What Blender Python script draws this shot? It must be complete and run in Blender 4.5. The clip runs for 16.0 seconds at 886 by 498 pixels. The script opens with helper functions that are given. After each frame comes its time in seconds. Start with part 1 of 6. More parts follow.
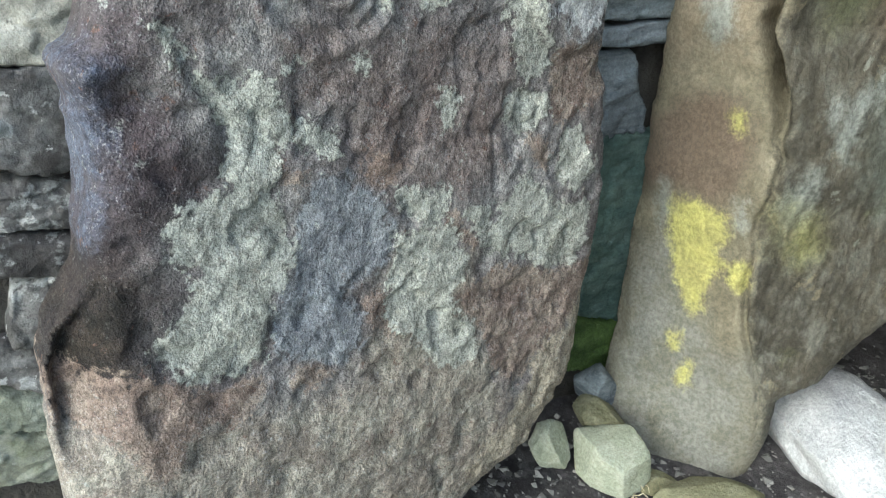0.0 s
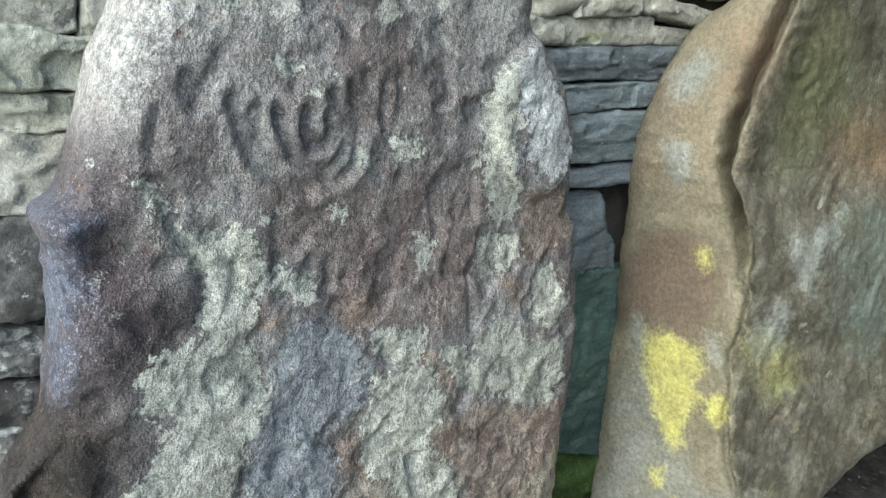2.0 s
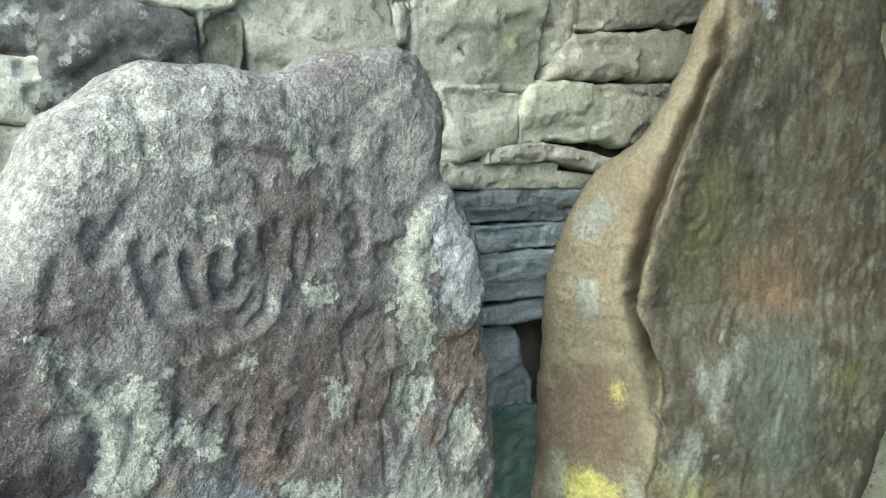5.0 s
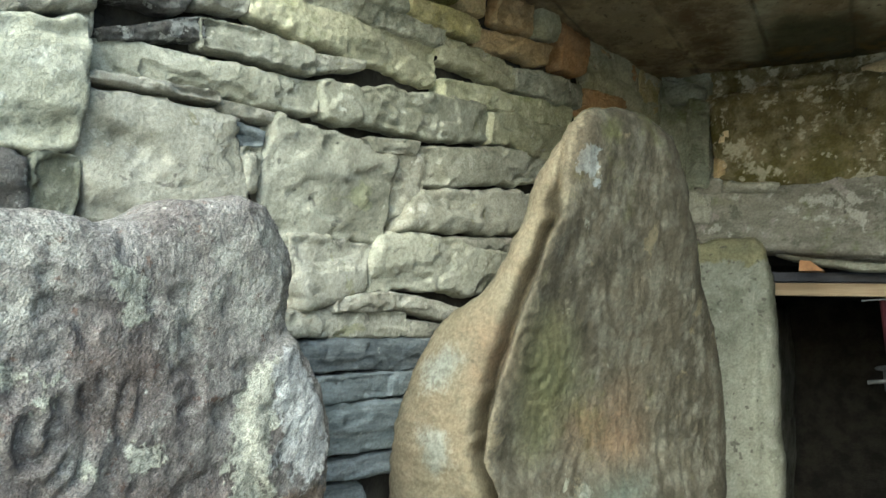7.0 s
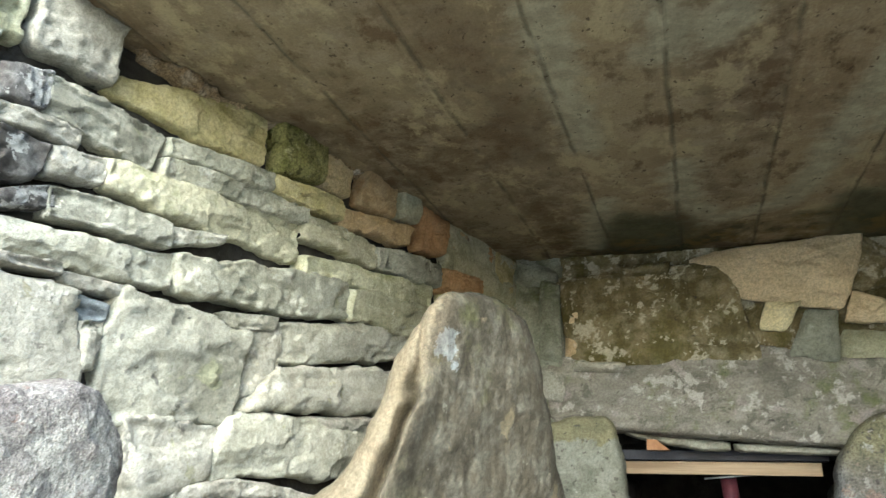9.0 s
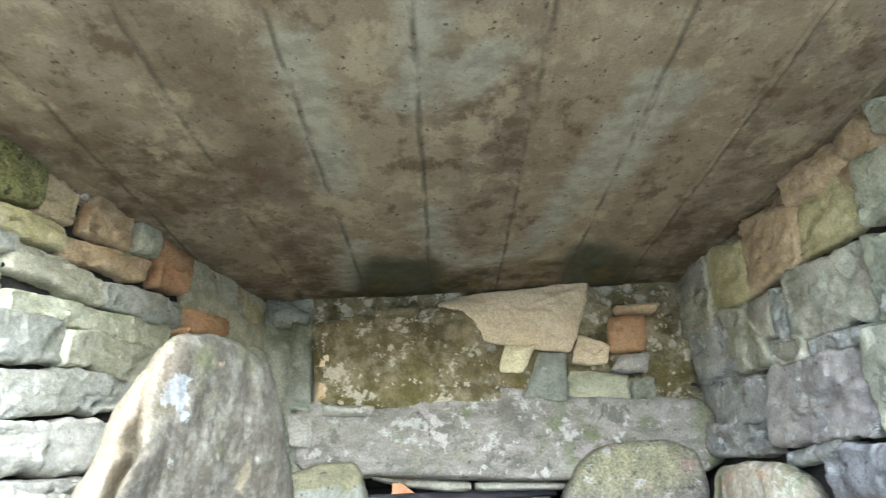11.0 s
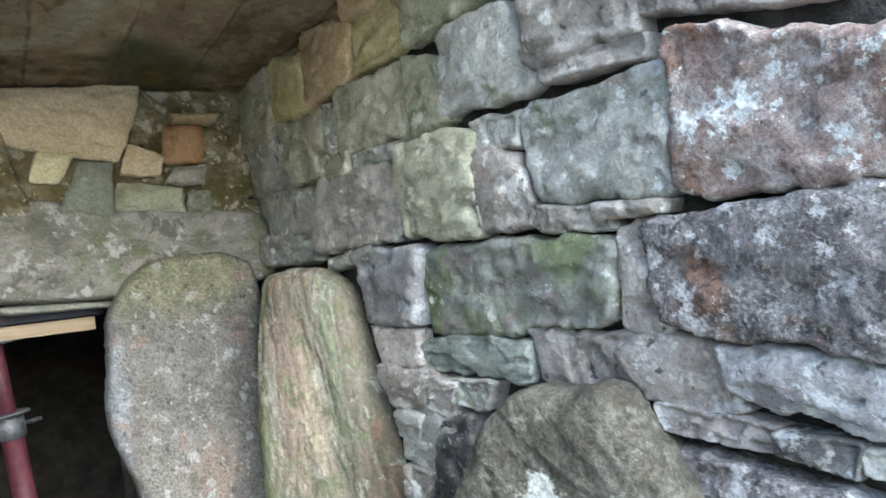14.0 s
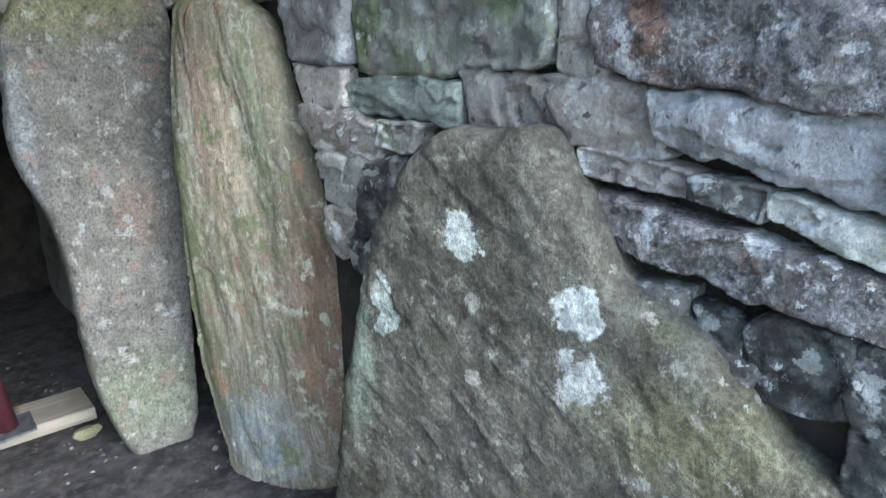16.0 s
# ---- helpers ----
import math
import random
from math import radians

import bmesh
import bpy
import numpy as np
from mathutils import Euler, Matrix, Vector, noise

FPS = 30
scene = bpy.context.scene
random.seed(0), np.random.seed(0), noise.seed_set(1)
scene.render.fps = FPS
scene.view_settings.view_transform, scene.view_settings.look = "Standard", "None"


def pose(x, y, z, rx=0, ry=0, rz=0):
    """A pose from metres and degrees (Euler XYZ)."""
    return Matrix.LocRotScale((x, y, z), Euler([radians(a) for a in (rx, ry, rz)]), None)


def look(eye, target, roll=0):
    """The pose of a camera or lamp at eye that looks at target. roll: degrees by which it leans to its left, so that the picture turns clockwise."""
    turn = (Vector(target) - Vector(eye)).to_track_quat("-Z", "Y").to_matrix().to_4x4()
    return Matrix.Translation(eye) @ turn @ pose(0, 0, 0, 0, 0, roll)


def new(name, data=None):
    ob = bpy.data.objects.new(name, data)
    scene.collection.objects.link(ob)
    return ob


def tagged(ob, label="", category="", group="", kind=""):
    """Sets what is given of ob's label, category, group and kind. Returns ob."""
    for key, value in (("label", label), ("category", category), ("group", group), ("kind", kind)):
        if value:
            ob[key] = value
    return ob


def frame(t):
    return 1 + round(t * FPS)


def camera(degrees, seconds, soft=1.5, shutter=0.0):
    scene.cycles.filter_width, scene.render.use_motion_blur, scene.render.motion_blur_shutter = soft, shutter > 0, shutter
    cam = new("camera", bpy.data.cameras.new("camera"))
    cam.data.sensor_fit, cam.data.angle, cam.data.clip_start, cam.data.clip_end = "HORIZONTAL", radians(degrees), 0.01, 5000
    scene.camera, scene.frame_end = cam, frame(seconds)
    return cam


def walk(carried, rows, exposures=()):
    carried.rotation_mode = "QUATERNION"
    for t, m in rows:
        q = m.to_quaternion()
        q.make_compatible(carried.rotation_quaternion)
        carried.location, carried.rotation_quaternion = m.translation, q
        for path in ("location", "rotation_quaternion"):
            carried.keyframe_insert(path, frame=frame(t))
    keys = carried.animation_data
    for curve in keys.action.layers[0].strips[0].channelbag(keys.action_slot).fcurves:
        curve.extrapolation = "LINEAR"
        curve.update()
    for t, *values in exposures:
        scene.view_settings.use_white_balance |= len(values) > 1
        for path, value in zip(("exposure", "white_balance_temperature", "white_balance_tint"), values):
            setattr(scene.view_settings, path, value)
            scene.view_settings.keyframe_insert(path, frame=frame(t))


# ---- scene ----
cam = camera(62.4, 16.0, soft=1.2, shutter=0.3)
METRES, EYE, TILT, LEAN, TURN = 0.30, 1.06, -27.0, 0.0, 49.0
EXPOSURES = [(0.0, 1.41, 5690, 0), (3.0, 1.6, 5750, -1), (6.0, 1.58, 5850, -7), (8.0, 1.9, 6040, -4), (10.5, 3.08, 5350, 6), (11.5, 3.35, 5070, 5), (13.0, 2.98, 4780, 10), (13.5, 2.78, 5040, 9), (14.0, 2.58, 5460, 5), (15.0, 2.36, 5150, 4), (16.0, 2.21, 5200, 3)]
ROWS = [
    (0.0, 0.0, 0.0, 0.0, 0.0, 0.0, -0.0),
    (0.5, 0.0016, -0.0106, 0.0162, -0.15, 2.37, 0.23),
    (1.0, 0.004, -0.0236, 0.0372, -0.49, 5.02, 0.47),
    (1.5, 0.0044, -0.0346, 0.0464, -1.06, 7.63, 0.78),
    (2.0, 0.0077, -0.0418, 0.0562, -1.69, 9.9, 0.95),
    (2.5, 0.0129, -0.043, 0.07, -2.43, 12.01, 1.24),
    (3.0, 0.0157, -0.0503, 0.0778, -3.17, 13.71, 1.6),
    (5.5, 0.043, -0.0803, 0.115, -9.71, 21.85, 4.25),
    (6.0, 0.046, -0.0967, 0.1247, -12.57, 24.3, 5.33),
    (6.5, 0.0589, -0.0882, 0.1464, -15.4, 26.9, 6.52),
    (7.0, 0.0578, -0.0903, 0.1572, -18.25, 29.65, 7.56),
    (7.5, 0.0633, -0.1003, 0.1729, -20.79, 33.02, 8.65),
    (8.0, 0.0627, -0.1187, 0.1953, -22.92, 36.22, 9.69),
    (10.5, 0.1657, -0.1105, 0.295, -39.35, 41.46, 19.58),
    (11.0, 0.2209, -0.1003, 0.3074, -44.38, 39.03, 22.74),
    (11.5, 0.2488, -0.1097, 0.3028, -49.27, 36.26, 25.47),
    (12.0, 0.3022, -0.1092, 0.3009, -54.03, 32.96, 27.65),
    (12.5, 0.3581, -0.1093, 0.2893, -60.13, 27.75, 29.69),
    (13.0, 0.4228, -0.1025, 0.2785, -66.9, 21.15, 31.87),
    (13.5, 0.4918, -0.1175, 0.2588, -72.92, 14.82, 33.5),
    (14.0, 0.5293, -0.1419, 0.241, -78.56, 8.24, 34.15),
    (14.5, 0.5598, -0.1382, 0.2223, -82.7, 2.01, 34.02),
    (15.0, 0.5799, -0.1226, 0.1904, -84.81, -3.02, 33.27),
    (15.5, 0.6037, -0.1023, 0.1605, -85.58, -8.76, 31.87),
    (16.0, 0.6303, -0.0481, 0.1142, -85.19, -13.47, 30.66),
]
walk(cam, [(t, pose(0, 0, EYE, TILT, LEAN, TURN) @ pose(METRES * x, METRES * y, METRES * z, 90 + pitch, roll, yaw)) for t, x, y, z, yaw, pitch, roll in ROWS],
     exposures=EXPOSURES)

# ---- world and light ----
world = bpy.data.worlds.new("World")
scene.world = world
world.use_nodes = True
wn = world.node_tree
sky = wn.nodes.new("ShaderNodeTexSky")
sky.sky_type, sky.sun_disc = "NISHITA", False
sky.sun_elevation, sky.sun_rotation = radians(35), radians(172)
sky.air_density, sky.dust_density, sky.ozone_density = 1.0, 3.0, 1.0
wn.links.new(sky.outputs[0], wn.nodes["Background"].inputs[0])
wn.nodes["Background"].inputs[1].default_value = 0.15
sun = new("sun", bpy.data.lights.new("sun", "SUN"))
sun.data.energy, sun.data.angle, sun.data.color = 1.0, radians(60), (0.96, 0.985, 1.0)
sun.matrix_world = look((0.45, -3.4, 2.4), (0, 0, 0))

# ---- value noise ----
TABLE = np.random.RandomState(7).rand(40, 40, 40)


def vnoise(x, y, z):
    """Smooth lattice noise in -1..1 on arrays."""
    xi, yi, zi = np.floor(x).astype(int), np.floor(y).astype(int), np.floor(z).astype(int)
    fx, fy, fz = x - xi, y - yi, z - zi
    fx, fy, fz = (f * f * (3 - 2 * f) for f in (fx, fy, fz))
    out = 0
    for a in (0, 1):
        for b in (0, 1):
            for c in (0, 1):
                w = (fx if a else 1 - fx) * (fy if b else 1 - fy) * (fz if c else 1 - fz)
                out = out + w * TABLE[(xi + a) % 40, (yi + b) % 40, (zi + c) % 40]
    return out * 2 - 1


def fbm(u, v, scale, octaves=4, seed=0.0, rough=0.5):
    out, amp, tot = 0, 1.0, 0
    for k in range(octaves):
        f = scale * 2 ** k
        out, tot = out + amp * vnoise(u * f + seed * 3.17 + k * 7.3, v * f + seed * 1.73 + k * 5.1, np.zeros_like(u) + seed * 2.31 + k * 0.37), tot + amp
        amp *= rough
    return out / tot


def smooth(a, b, x):
    t = np.clip((x - a) / (b - a), 0, 1)
    return t * t * (3 - 2 * t)


# ---- stone shapes ----
def rounded(pts, times):
    """Cuts the corners of a closed outline."""
    p = np.array(pts, float)
    for _ in range(times):
        n = np.roll(p, -1, 0)
        p = np.stack([p * 0.84 + n * 0.16, p * 0.16 + n * 0.84], 1).reshape(-1, 2)
    return p


def edge_distance(u, v, poly):
    """Signed distance (inside plus) from an outline, and the nearest point on it."""
    a, b = poly, np.roll(poly, -1, 0)
    best = np.full(u.shape, 1e9)
    nu, nv = np.zeros_like(u), np.zeros_like(v)
    inside = np.zeros(u.shape, bool)
    for (ax, ay), (bx, by) in zip(a, b):
        dx, dy = bx - ax, by - ay
        t = np.clip(((u - ax) * dx + (v - ay) * dy) / max(dx * dx + dy * dy, 1e-12), 0, 1)
        px, py = ax + t * dx, ay + t * dy
        d = np.hypot(u - px, v - py)
        m = d < best
        best, nu, nv = np.where(m, d, best), np.where(m, px, nu), np.where(m, py, nv)
        if ay != by:
            inside ^= ((ay > v) != (by > v)) & (u < dx * (v - ay) / dy + ax)
    return np.where(inside, best, -best), nu, nv


def line_distance(u, v, pts):
    """Distance from an open line."""
    best = np.full(u.shape, 1e9)
    for (ax, ay), (bx, by) in zip(pts, pts[1:]):
        dx, dy = bx - ax, by - ay
        t = np.clip(((u - ax) * dx + (v - ay) * dy) / max(dx * dx + dy * dy, 1e-12), 0, 1)
        best = np.minimum(best, np.hypot(u - ax - t * dx, v - ay - t * dy))
    return best


def mark(me, zone, u, v, shapes, lines=False):
    """Keeps each point's distance into a growth, stain or painted shade with an outline of its own (minus outside)."""
    best = np.full(u.shape, -9.0)
    for shape in shapes:
        best = np.maximum(best, -line_distance(u, v, shape) if lines else edge_distance(u, v, rounded(shape, 1))[0])
    me.attributes.new(zone, "FLOAT", "POINT").data.foreach_set("value", best.astype(np.float32))


def stone_mesh(name, outline, thick, cell, relief=None, middle=None, edge=0.05, power=2.4, ragged=0.006, cuts=2, seed=0.0, share=0.3, zones=()):
    """A closed stone: an outline in its own plane (x along, z up), swelling to both sides; local -y faces out, middle gives the face's depth."""
    poly = rounded(outline, cuts)
    lo, hi = poly.min(0) - cell * 1.5, poly.max(0) + cell * 1.5
    nx, nz = int((hi[0] - lo[0]) / cell) + 2, int((hi[1] - lo[1]) / cell) + 2
    u, v = np.meshgrid(lo[0] + np.arange(nx) * cell, lo[1] + np.arange(nz) * cell, indexing="ij")
    wu = u + ragged * (fbm(u, v, 14, 3, seed + 11) + 0.4 * fbm(u, v, 48, 2, seed + 12))
    wv = v + ragged * (fbm(u, v, 14, 3, seed + 23) + 0.4 * fbm(u, v, 48, 2, seed + 24))
    d, nu, nv = edge_distance(wu, wv, poly)
    ins = d > cell * 0.35
    q = ins[:-1, :-1] | ins[1:, :-1] | ins[:-1, 1:] | ins[1:, 1:]
    used = np.zeros_like(ins)
    for i in (0, 1):
        for j in (0, 1):
            used[i:i + nx - 1, j:j + nz - 1] |= q
    rim = used & ~ins
    u = np.where(rim, u + nu - wu, u)
    v = np.where(rim, v + nv - wv, v)
    d = np.where(rim, 0, np.maximum(d, 0))
    t = np.clip(d / edge, 0, 1)
    prof = (1 - (1 - t) ** power) ** (1 / power)
    mid = middle(u, v) if middle else np.zeros_like(u)
    rel = relief(u, v, d) if relief else 0
    front = mid - thick * share * (1 - prof) + rel * np.clip(d / (cell * 3), 0, 1)
    back = mid - thick * share - thick * (1 - share) * prof
    idx_f = np.full(u.shape, -1)
    idx_f[used] = np.arange(used.sum())
    idx_b = idx_f.copy()
    idx_b[ins] = used.sum() + np.arange(ins.sum())
    co = np.concatenate([np.stack([u[used], -front[used], v[used]], 1), np.stack([u[ins], -back[ins], v[ins]], 1)])
    ii, jj = np.nonzero(q)
    ff = np.stack([idx_f[ii, jj], idx_f[ii + 1, jj], idx_f[ii + 1, jj + 1], idx_f[ii, jj + 1]], 1)
    fb = np.stack([idx_b[ii, jj + 1], idx_b[ii + 1, jj + 1], idx_b[ii + 1, jj], idx_b[ii, jj]], 1)
    same = (np.sort(ff, 1) == np.sort(fb, 1)).all(1)
    faces = np.concatenate([ff, fb[~same]])
    me = bpy.data.meshes.new(name)
    me.from_pydata(co.tolist(), [], faces.tolist())
    me.polygons.foreach_set("use_smooth", np.ones(len(me.polygons), bool))
    for zone, shapes in zones:
        mark(me, zone, co[:, 0], co[:, 2], shapes)
    me.update()
    return me


def plane_pose(origin, along):
    """The pose of a stone's own plane: x along it, z up."""
    a = Vector((along[0], along[1], 0)).normalized()
    return Matrix(((a.x, -a.y, 0, origin[0]), (a.y, a.x, 0, origin[1]), (0, 0, 1, origin[2]), (0, 0, 0, 1)))


def part(name, bm, material, parent, label=""):
    me = bpy.data.meshes.new(name)
    bm.to_mesh(me)
    bm.free()
    return hang(name, me, material, parent, label)


def hang(name, me, material, parent, label=""):
    if material and not me.materials:
        me.materials.append(material)
    ob = new(name, me)
    ob.parent = parent
    return tagged(ob, label)


def block(lo, hi, bevel=0.004, segments=2):
    bm = bmesh.new()
    bmesh.ops.create_cube(bm, size=1)
    for v in bm.verts:
        v.co = Vector([(lo[k] + hi[k]) / 2 + v.co[k] * (hi[k] - lo[k]) for k in range(3)])
    if bevel:
        bmesh.ops.bevel(bm, geom=bm.edges[:], offset=bevel, segments=segments, profile=0.6, affect="EDGES")
    return bm


def solid(name, bm, material, smooth_faces=False):
    me = bpy.data.meshes.new(name)
    bm.to_mesh(me)
    bm.free()
    me.materials.append(material)
    if smooth_faces:
        me.polygons.foreach_set("use_smooth", np.ones(len(me.polygons), bool))
    return new(name, me)


# ---- materials ----
class Nodes:
    """Short hands for building a node material."""

    def __init__(self, name):
        self.mat = bpy.data.materials.new(name)
        self.mat.use_nodes = True
        self.t = self.mat.node_tree
        self.bsdf = self.t.nodes["Principled BSDF"]

    def link(self, value, socket):
        if isinstance(value, bpy.types.NodeSocket):
            self.t.links.new(value, socket)
        elif isinstance(value, (tuple, list)) and len(value) == 3 and socket.type == "RGBA":
            socket.default_value = (*value, 1)
        else:
            socket.default_value = value

    def add(self, kind, out=0, **ins):
        n = self.t.nodes.new(kind)
        for k, val in ins.items():
            self.link(val, n.inputs[int(k[1:])] if k[0] == "i" and k[1:].isdigit() else n.inputs[k])
        return n.outputs[out]

    def math(self, op, a, b=0.0, c=0.0, clamp=False):
        n = self.t.nodes.new("ShaderNodeMath")
        n.operation, n.use_clamp = op, clamp
        for k, val in enumerate((a, b, c)):
            self.link(val, n.inputs[k])
        return n.outputs[0]

    def vec(self, op, a, b=(0, 0, 0), out=0):
        n = self.t.nodes.new("ShaderNodeVectorMath")
        n.operation = op
        self.link(a, n.inputs[0])
        self.link(b, n.inputs[1])
        return n.outputs[out]

    def noise(self, at, scale, detail=5.0, rough=0.6, colour=False, warp=0.0):
        return self.add("ShaderNodeTexNoise", 1 if colour else 0, Vector=at, Scale=scale, Detail=detail, Roughness=rough, Distortion=warp)

    def band(self, x, lo, hi, to=1.0):
        n = self.t.nodes.new("ShaderNodeMapRange")
        n.interpolation_type = "SMOOTHSTEP"
        for k, val in enumerate((x, lo, hi, 0.0, to)):
            self.link(val, n.inputs[k])
        return n.outputs[0]

    def mix(self, fac, a, b, kind="MIX"):
        n = self.t.nodes.new("ShaderNodeMix")
        n.data_type, n.blend_type = "RGBA", kind
        self.link(fac, n.inputs[0])
        self.link(a, n.inputs[6])
        self.link(b, n.inputs[7])
        return n.outputs[2]


def rock(name, dark, mid, pale, pale_at=0.56, spots=(0.05, 0.045, 0.04), spots_at=0.66, grain=1.0, fine=150, stretch=(1, 1, 1),
         moss=None, moss_at=0.6, rust=None, rust_at=0.6, blots=(), shift=True, rough=0.9, tints=0.0, bumps=1.0, contrast=0.24, specks=0.0, rosettes=0.0, rosette_colour=None, patch=None, veins=None, zones=()):
    """Weathered rock: two tones, pale lichen, dark spots, moss and rust in patches, and blots (x, z, half width, half height, colour, strength)."""
    k = Nodes(name)
    at0 = k.add("ShaderNodeTexCoord", 3)
    at = at0
    info = k.t.nodes.new("ShaderNodeObjectInfo")
    if shift:
        at = k.vec("ADD", at0, k.vec("SCALE", (1.0, 0.7, 1.3), (0, 0, 0)))
        sc = at.node.inputs[1].links[0].from_node
        k.link(k.math("MULTIPLY", info.outputs["Random"], 37.0), sc.inputs["Scale"])
    st = k.vec("MULTIPLY", at, stretch)
    big = k.noise(st, 5.0, 6, 0.62)
    col = k.mix(k.band(big, 0.36, 0.64), dark, mid)
    mid_n = k.noise(st, 23.0, 6, 0.65)
    col = k.mix(k.math("MULTIPLY", k.band(mid_n, 0.42, 0.66), 0.55), col, k.mix(0.5, mid, pale))
    if rust:
        rn = k.noise(k.vec("ADD", at, (3.1, 5.7, 1.9)), 6.5, 6, 0.6)
        col = k.mix(k.band(rn, rust_at, rust_at + 0.09, 0.85), col, rust)
    if moss:
        mn = k.noise(k.vec("ADD", at, (8.4, 2.2, 6.6)), 5.5, 7, 0.65)
        col = k.mix(k.band(mn, moss_at, moss_at + 0.14, 0.8), col, moss)
    warp = k.vec("SUBTRACT", k.noise(at0, 20.0, 5, 0.65, colour=True), (0.5, 0.5, 0.5))
    wn_ = k.t.nodes.new("ShaderNodeVectorMath")
    wn_.operation = "SCALE"
    k.link(warp, wn_.inputs[0])
    wn_.inputs["Scale"].default_value = 0.11
    near = k.vec("ADD", at0, wn_.outputs[0])
    fw = k.t.nodes.new("ShaderNodeVectorMath")
    fw.operation = "SCALE"
    k.link(k.vec("SUBTRACT", k.noise(at0, 85.0, 4, 0.7, colour=True), (0.5, 0.5, 0.5)), fw.inputs[0])
    fw.inputs["Scale"].default_value = 0.035
    near = k.vec("ADD", near, fw.outputs[0])
    def lay(col, spots_of):
        for x, z, rx, rz, colour, strength in spots_of:
            off = k.vec("MULTIPLY", k.vec("SUBTRACT", near, (x, 0, z)), (1 / rx, 0, 1 / rz))
            m = k.band(k.vec("LENGTH", off, out=1), *((1.08, 0.86) if strength > 0.7 else (1.5, 0.35)), strength)
            col = k.mix(m, col, k.mix(k.band(mid_n, 0.35, 0.7), tuple(c * 0.72 for c in colour), tuple(min(1, c * 1.2) for c in colour)))
        return col

    col = lay(col, blots)
    ln = k.noise(k.vec("ADD", at, (1.3, 9.2, 4.4)), 13.0, 9, 0.68)
    lichen = k.band(ln, pale_at, pale_at + 0.05, 0.88)
    col = k.mix(lichen, col, pale)
    if spots:
        sn = k.noise(at, 48.0, 4, 0.55)
        col = k.mix(k.band(sn, spots_at, spots_at + 0.06, 0.75), col, spots)
    if patch:
        for num, (pc, lo_) in enumerate(patch):
            pt = k.noise(k.vec("ADD", at, (1.7 + 3.3 * num, 6.1 - 2.0 * num, 2.9 + num)), 11.0 + 6 * num, 8, 0.66, warp=0.4)
            col = k.mix(k.band(pt, lo_, lo_ + 0.035, 0.8), col, pc)
    if zones:
        ragged = k.math("ADD", k.math("MULTIPLY_ADD", mid_n, 0.06, -0.03), k.math("MULTIPLY_ADD", k.noise(at, 130.0, 4, 0.7), 0.03, -0.015))
    for zone, colour, other, soft, strength in zones:
        a = k.t.nodes.new("ShaderNodeAttribute")
        a.attribute_name = zone
        col = k.mix(k.band(k.math("ADD", a.outputs["Fac"], ragged), -soft, soft, strength), col, k.mix(k.band(ln, 0.42, 0.60), colour, other))
    if veins:
        across, along_, amount, tone_ = veins
        va = k.vec("DOT_PRODUCT", at, across, out=1)
        vb = k.vec("DOT_PRODUCT", at, along_, out=1)
        cx = k.t.nodes.new("ShaderNodeCombineXYZ")
        k.link(k.math("MULTIPLY", va, 14.0), cx.inputs[0])
        k.link(k.math("MULTIPLY", vb, 2.2), cx.inputs[1])
        vn = k.noise(cx.outputs[0], 1.6, 5, 0.6, warp=0.6)
        col = k.mix(k.math("MULTIPLY", k.band(k.math("ABSOLUTE", k.math("SUBTRACT", vn, 0.5)), 0.022, 0.004, amount), k.band(big, 0.40, 0.60)), col, tone_)
    if rosettes:
        for num, scale in enumerate((26.0, 60.0)):
            vo = k.t.nodes.new("ShaderNodeTexVoronoi")
            k.link(k.vec("ADD", k.vec("ADD", at, fw.outputs[0]), (0.37 * num, 0.2, 0.1)), vo.inputs["Vector"])
            vo.inputs["Scale"].default_value = scale
            sepc = k.t.nodes.new("ShaderNodeSeparateColor")
            k.link(vo.outputs["Color"], sepc.inputs[0])
            size_ = k.math("MULTIPLY", k.band(sepc.outputs[0], 1 - rosettes, 1.0), 0.42)
            edge_ = k.math("SUBTRACT", k.math("MULTIPLY_ADD", mid_n, 0.5, k.math("SUBTRACT", size_, 0.25)), vo.outputs["Distance"])
            col = k.mix(k.math("MULTIPLY", k.band(edge_, 0.0, 0.05, 0.85), k.band(size_, 0.0, 0.03)), col, rosette_colour or pale)
    if specks:
        pn = k.noise(k.vec("ADD", at, (6.2, 1.1, 3.7)), 170.0, 4, 0.6)
        pm = k.noise(k.vec("ADD", at, (2.2, 4.1, 0.7)), 9.0, 4, 0.6)
        col = k.mix(k.math("MULTIPLY", k.band(pn, 0.53, 0.60, specks), k.band(pm, 0.38, 0.58)), col, pale)
    g1 = k.noise(at, fine, 4, 0.7)
    g2 = k.noise(at, 620.0, 3, 0.65)
    g = k.math("ADD", k.math("MULTIPLY", g1, 0.55), k.math("MULTIPLY", g2, 0.45))
    shade = k.band(g, 0.39, 0.61, 1.0)
    col = k.mix(1.0, col, k.mix(shade, (1 - contrast, 1 - contrast, 1 - contrast * 1.03), (1 + contrast * 0.85, 1 + contrast * 0.85, 1 + contrast * 0.82)), "MULTIPLY")
    if tints:
        ramp = k.t.nodes.new("ShaderNodeHueSaturation")
        k.link(k.math("MULTIPLY_ADD", info.outputs["Random"], tints, 1 - tints / 2), ramp.inputs["Value"])
        k.link(k.math("MULTIPLY_ADD", k.math("FRACT", k.math("MULTIPLY", info.outputs["Random"], 7.31)), 0.03, 0.485), ramp.inputs["Hue"])
        k.link(col, ramp.inputs["Color"])
        col = ramp.outputs[0]
    k.link(col, k.bsdf.inputs["Base Color"])
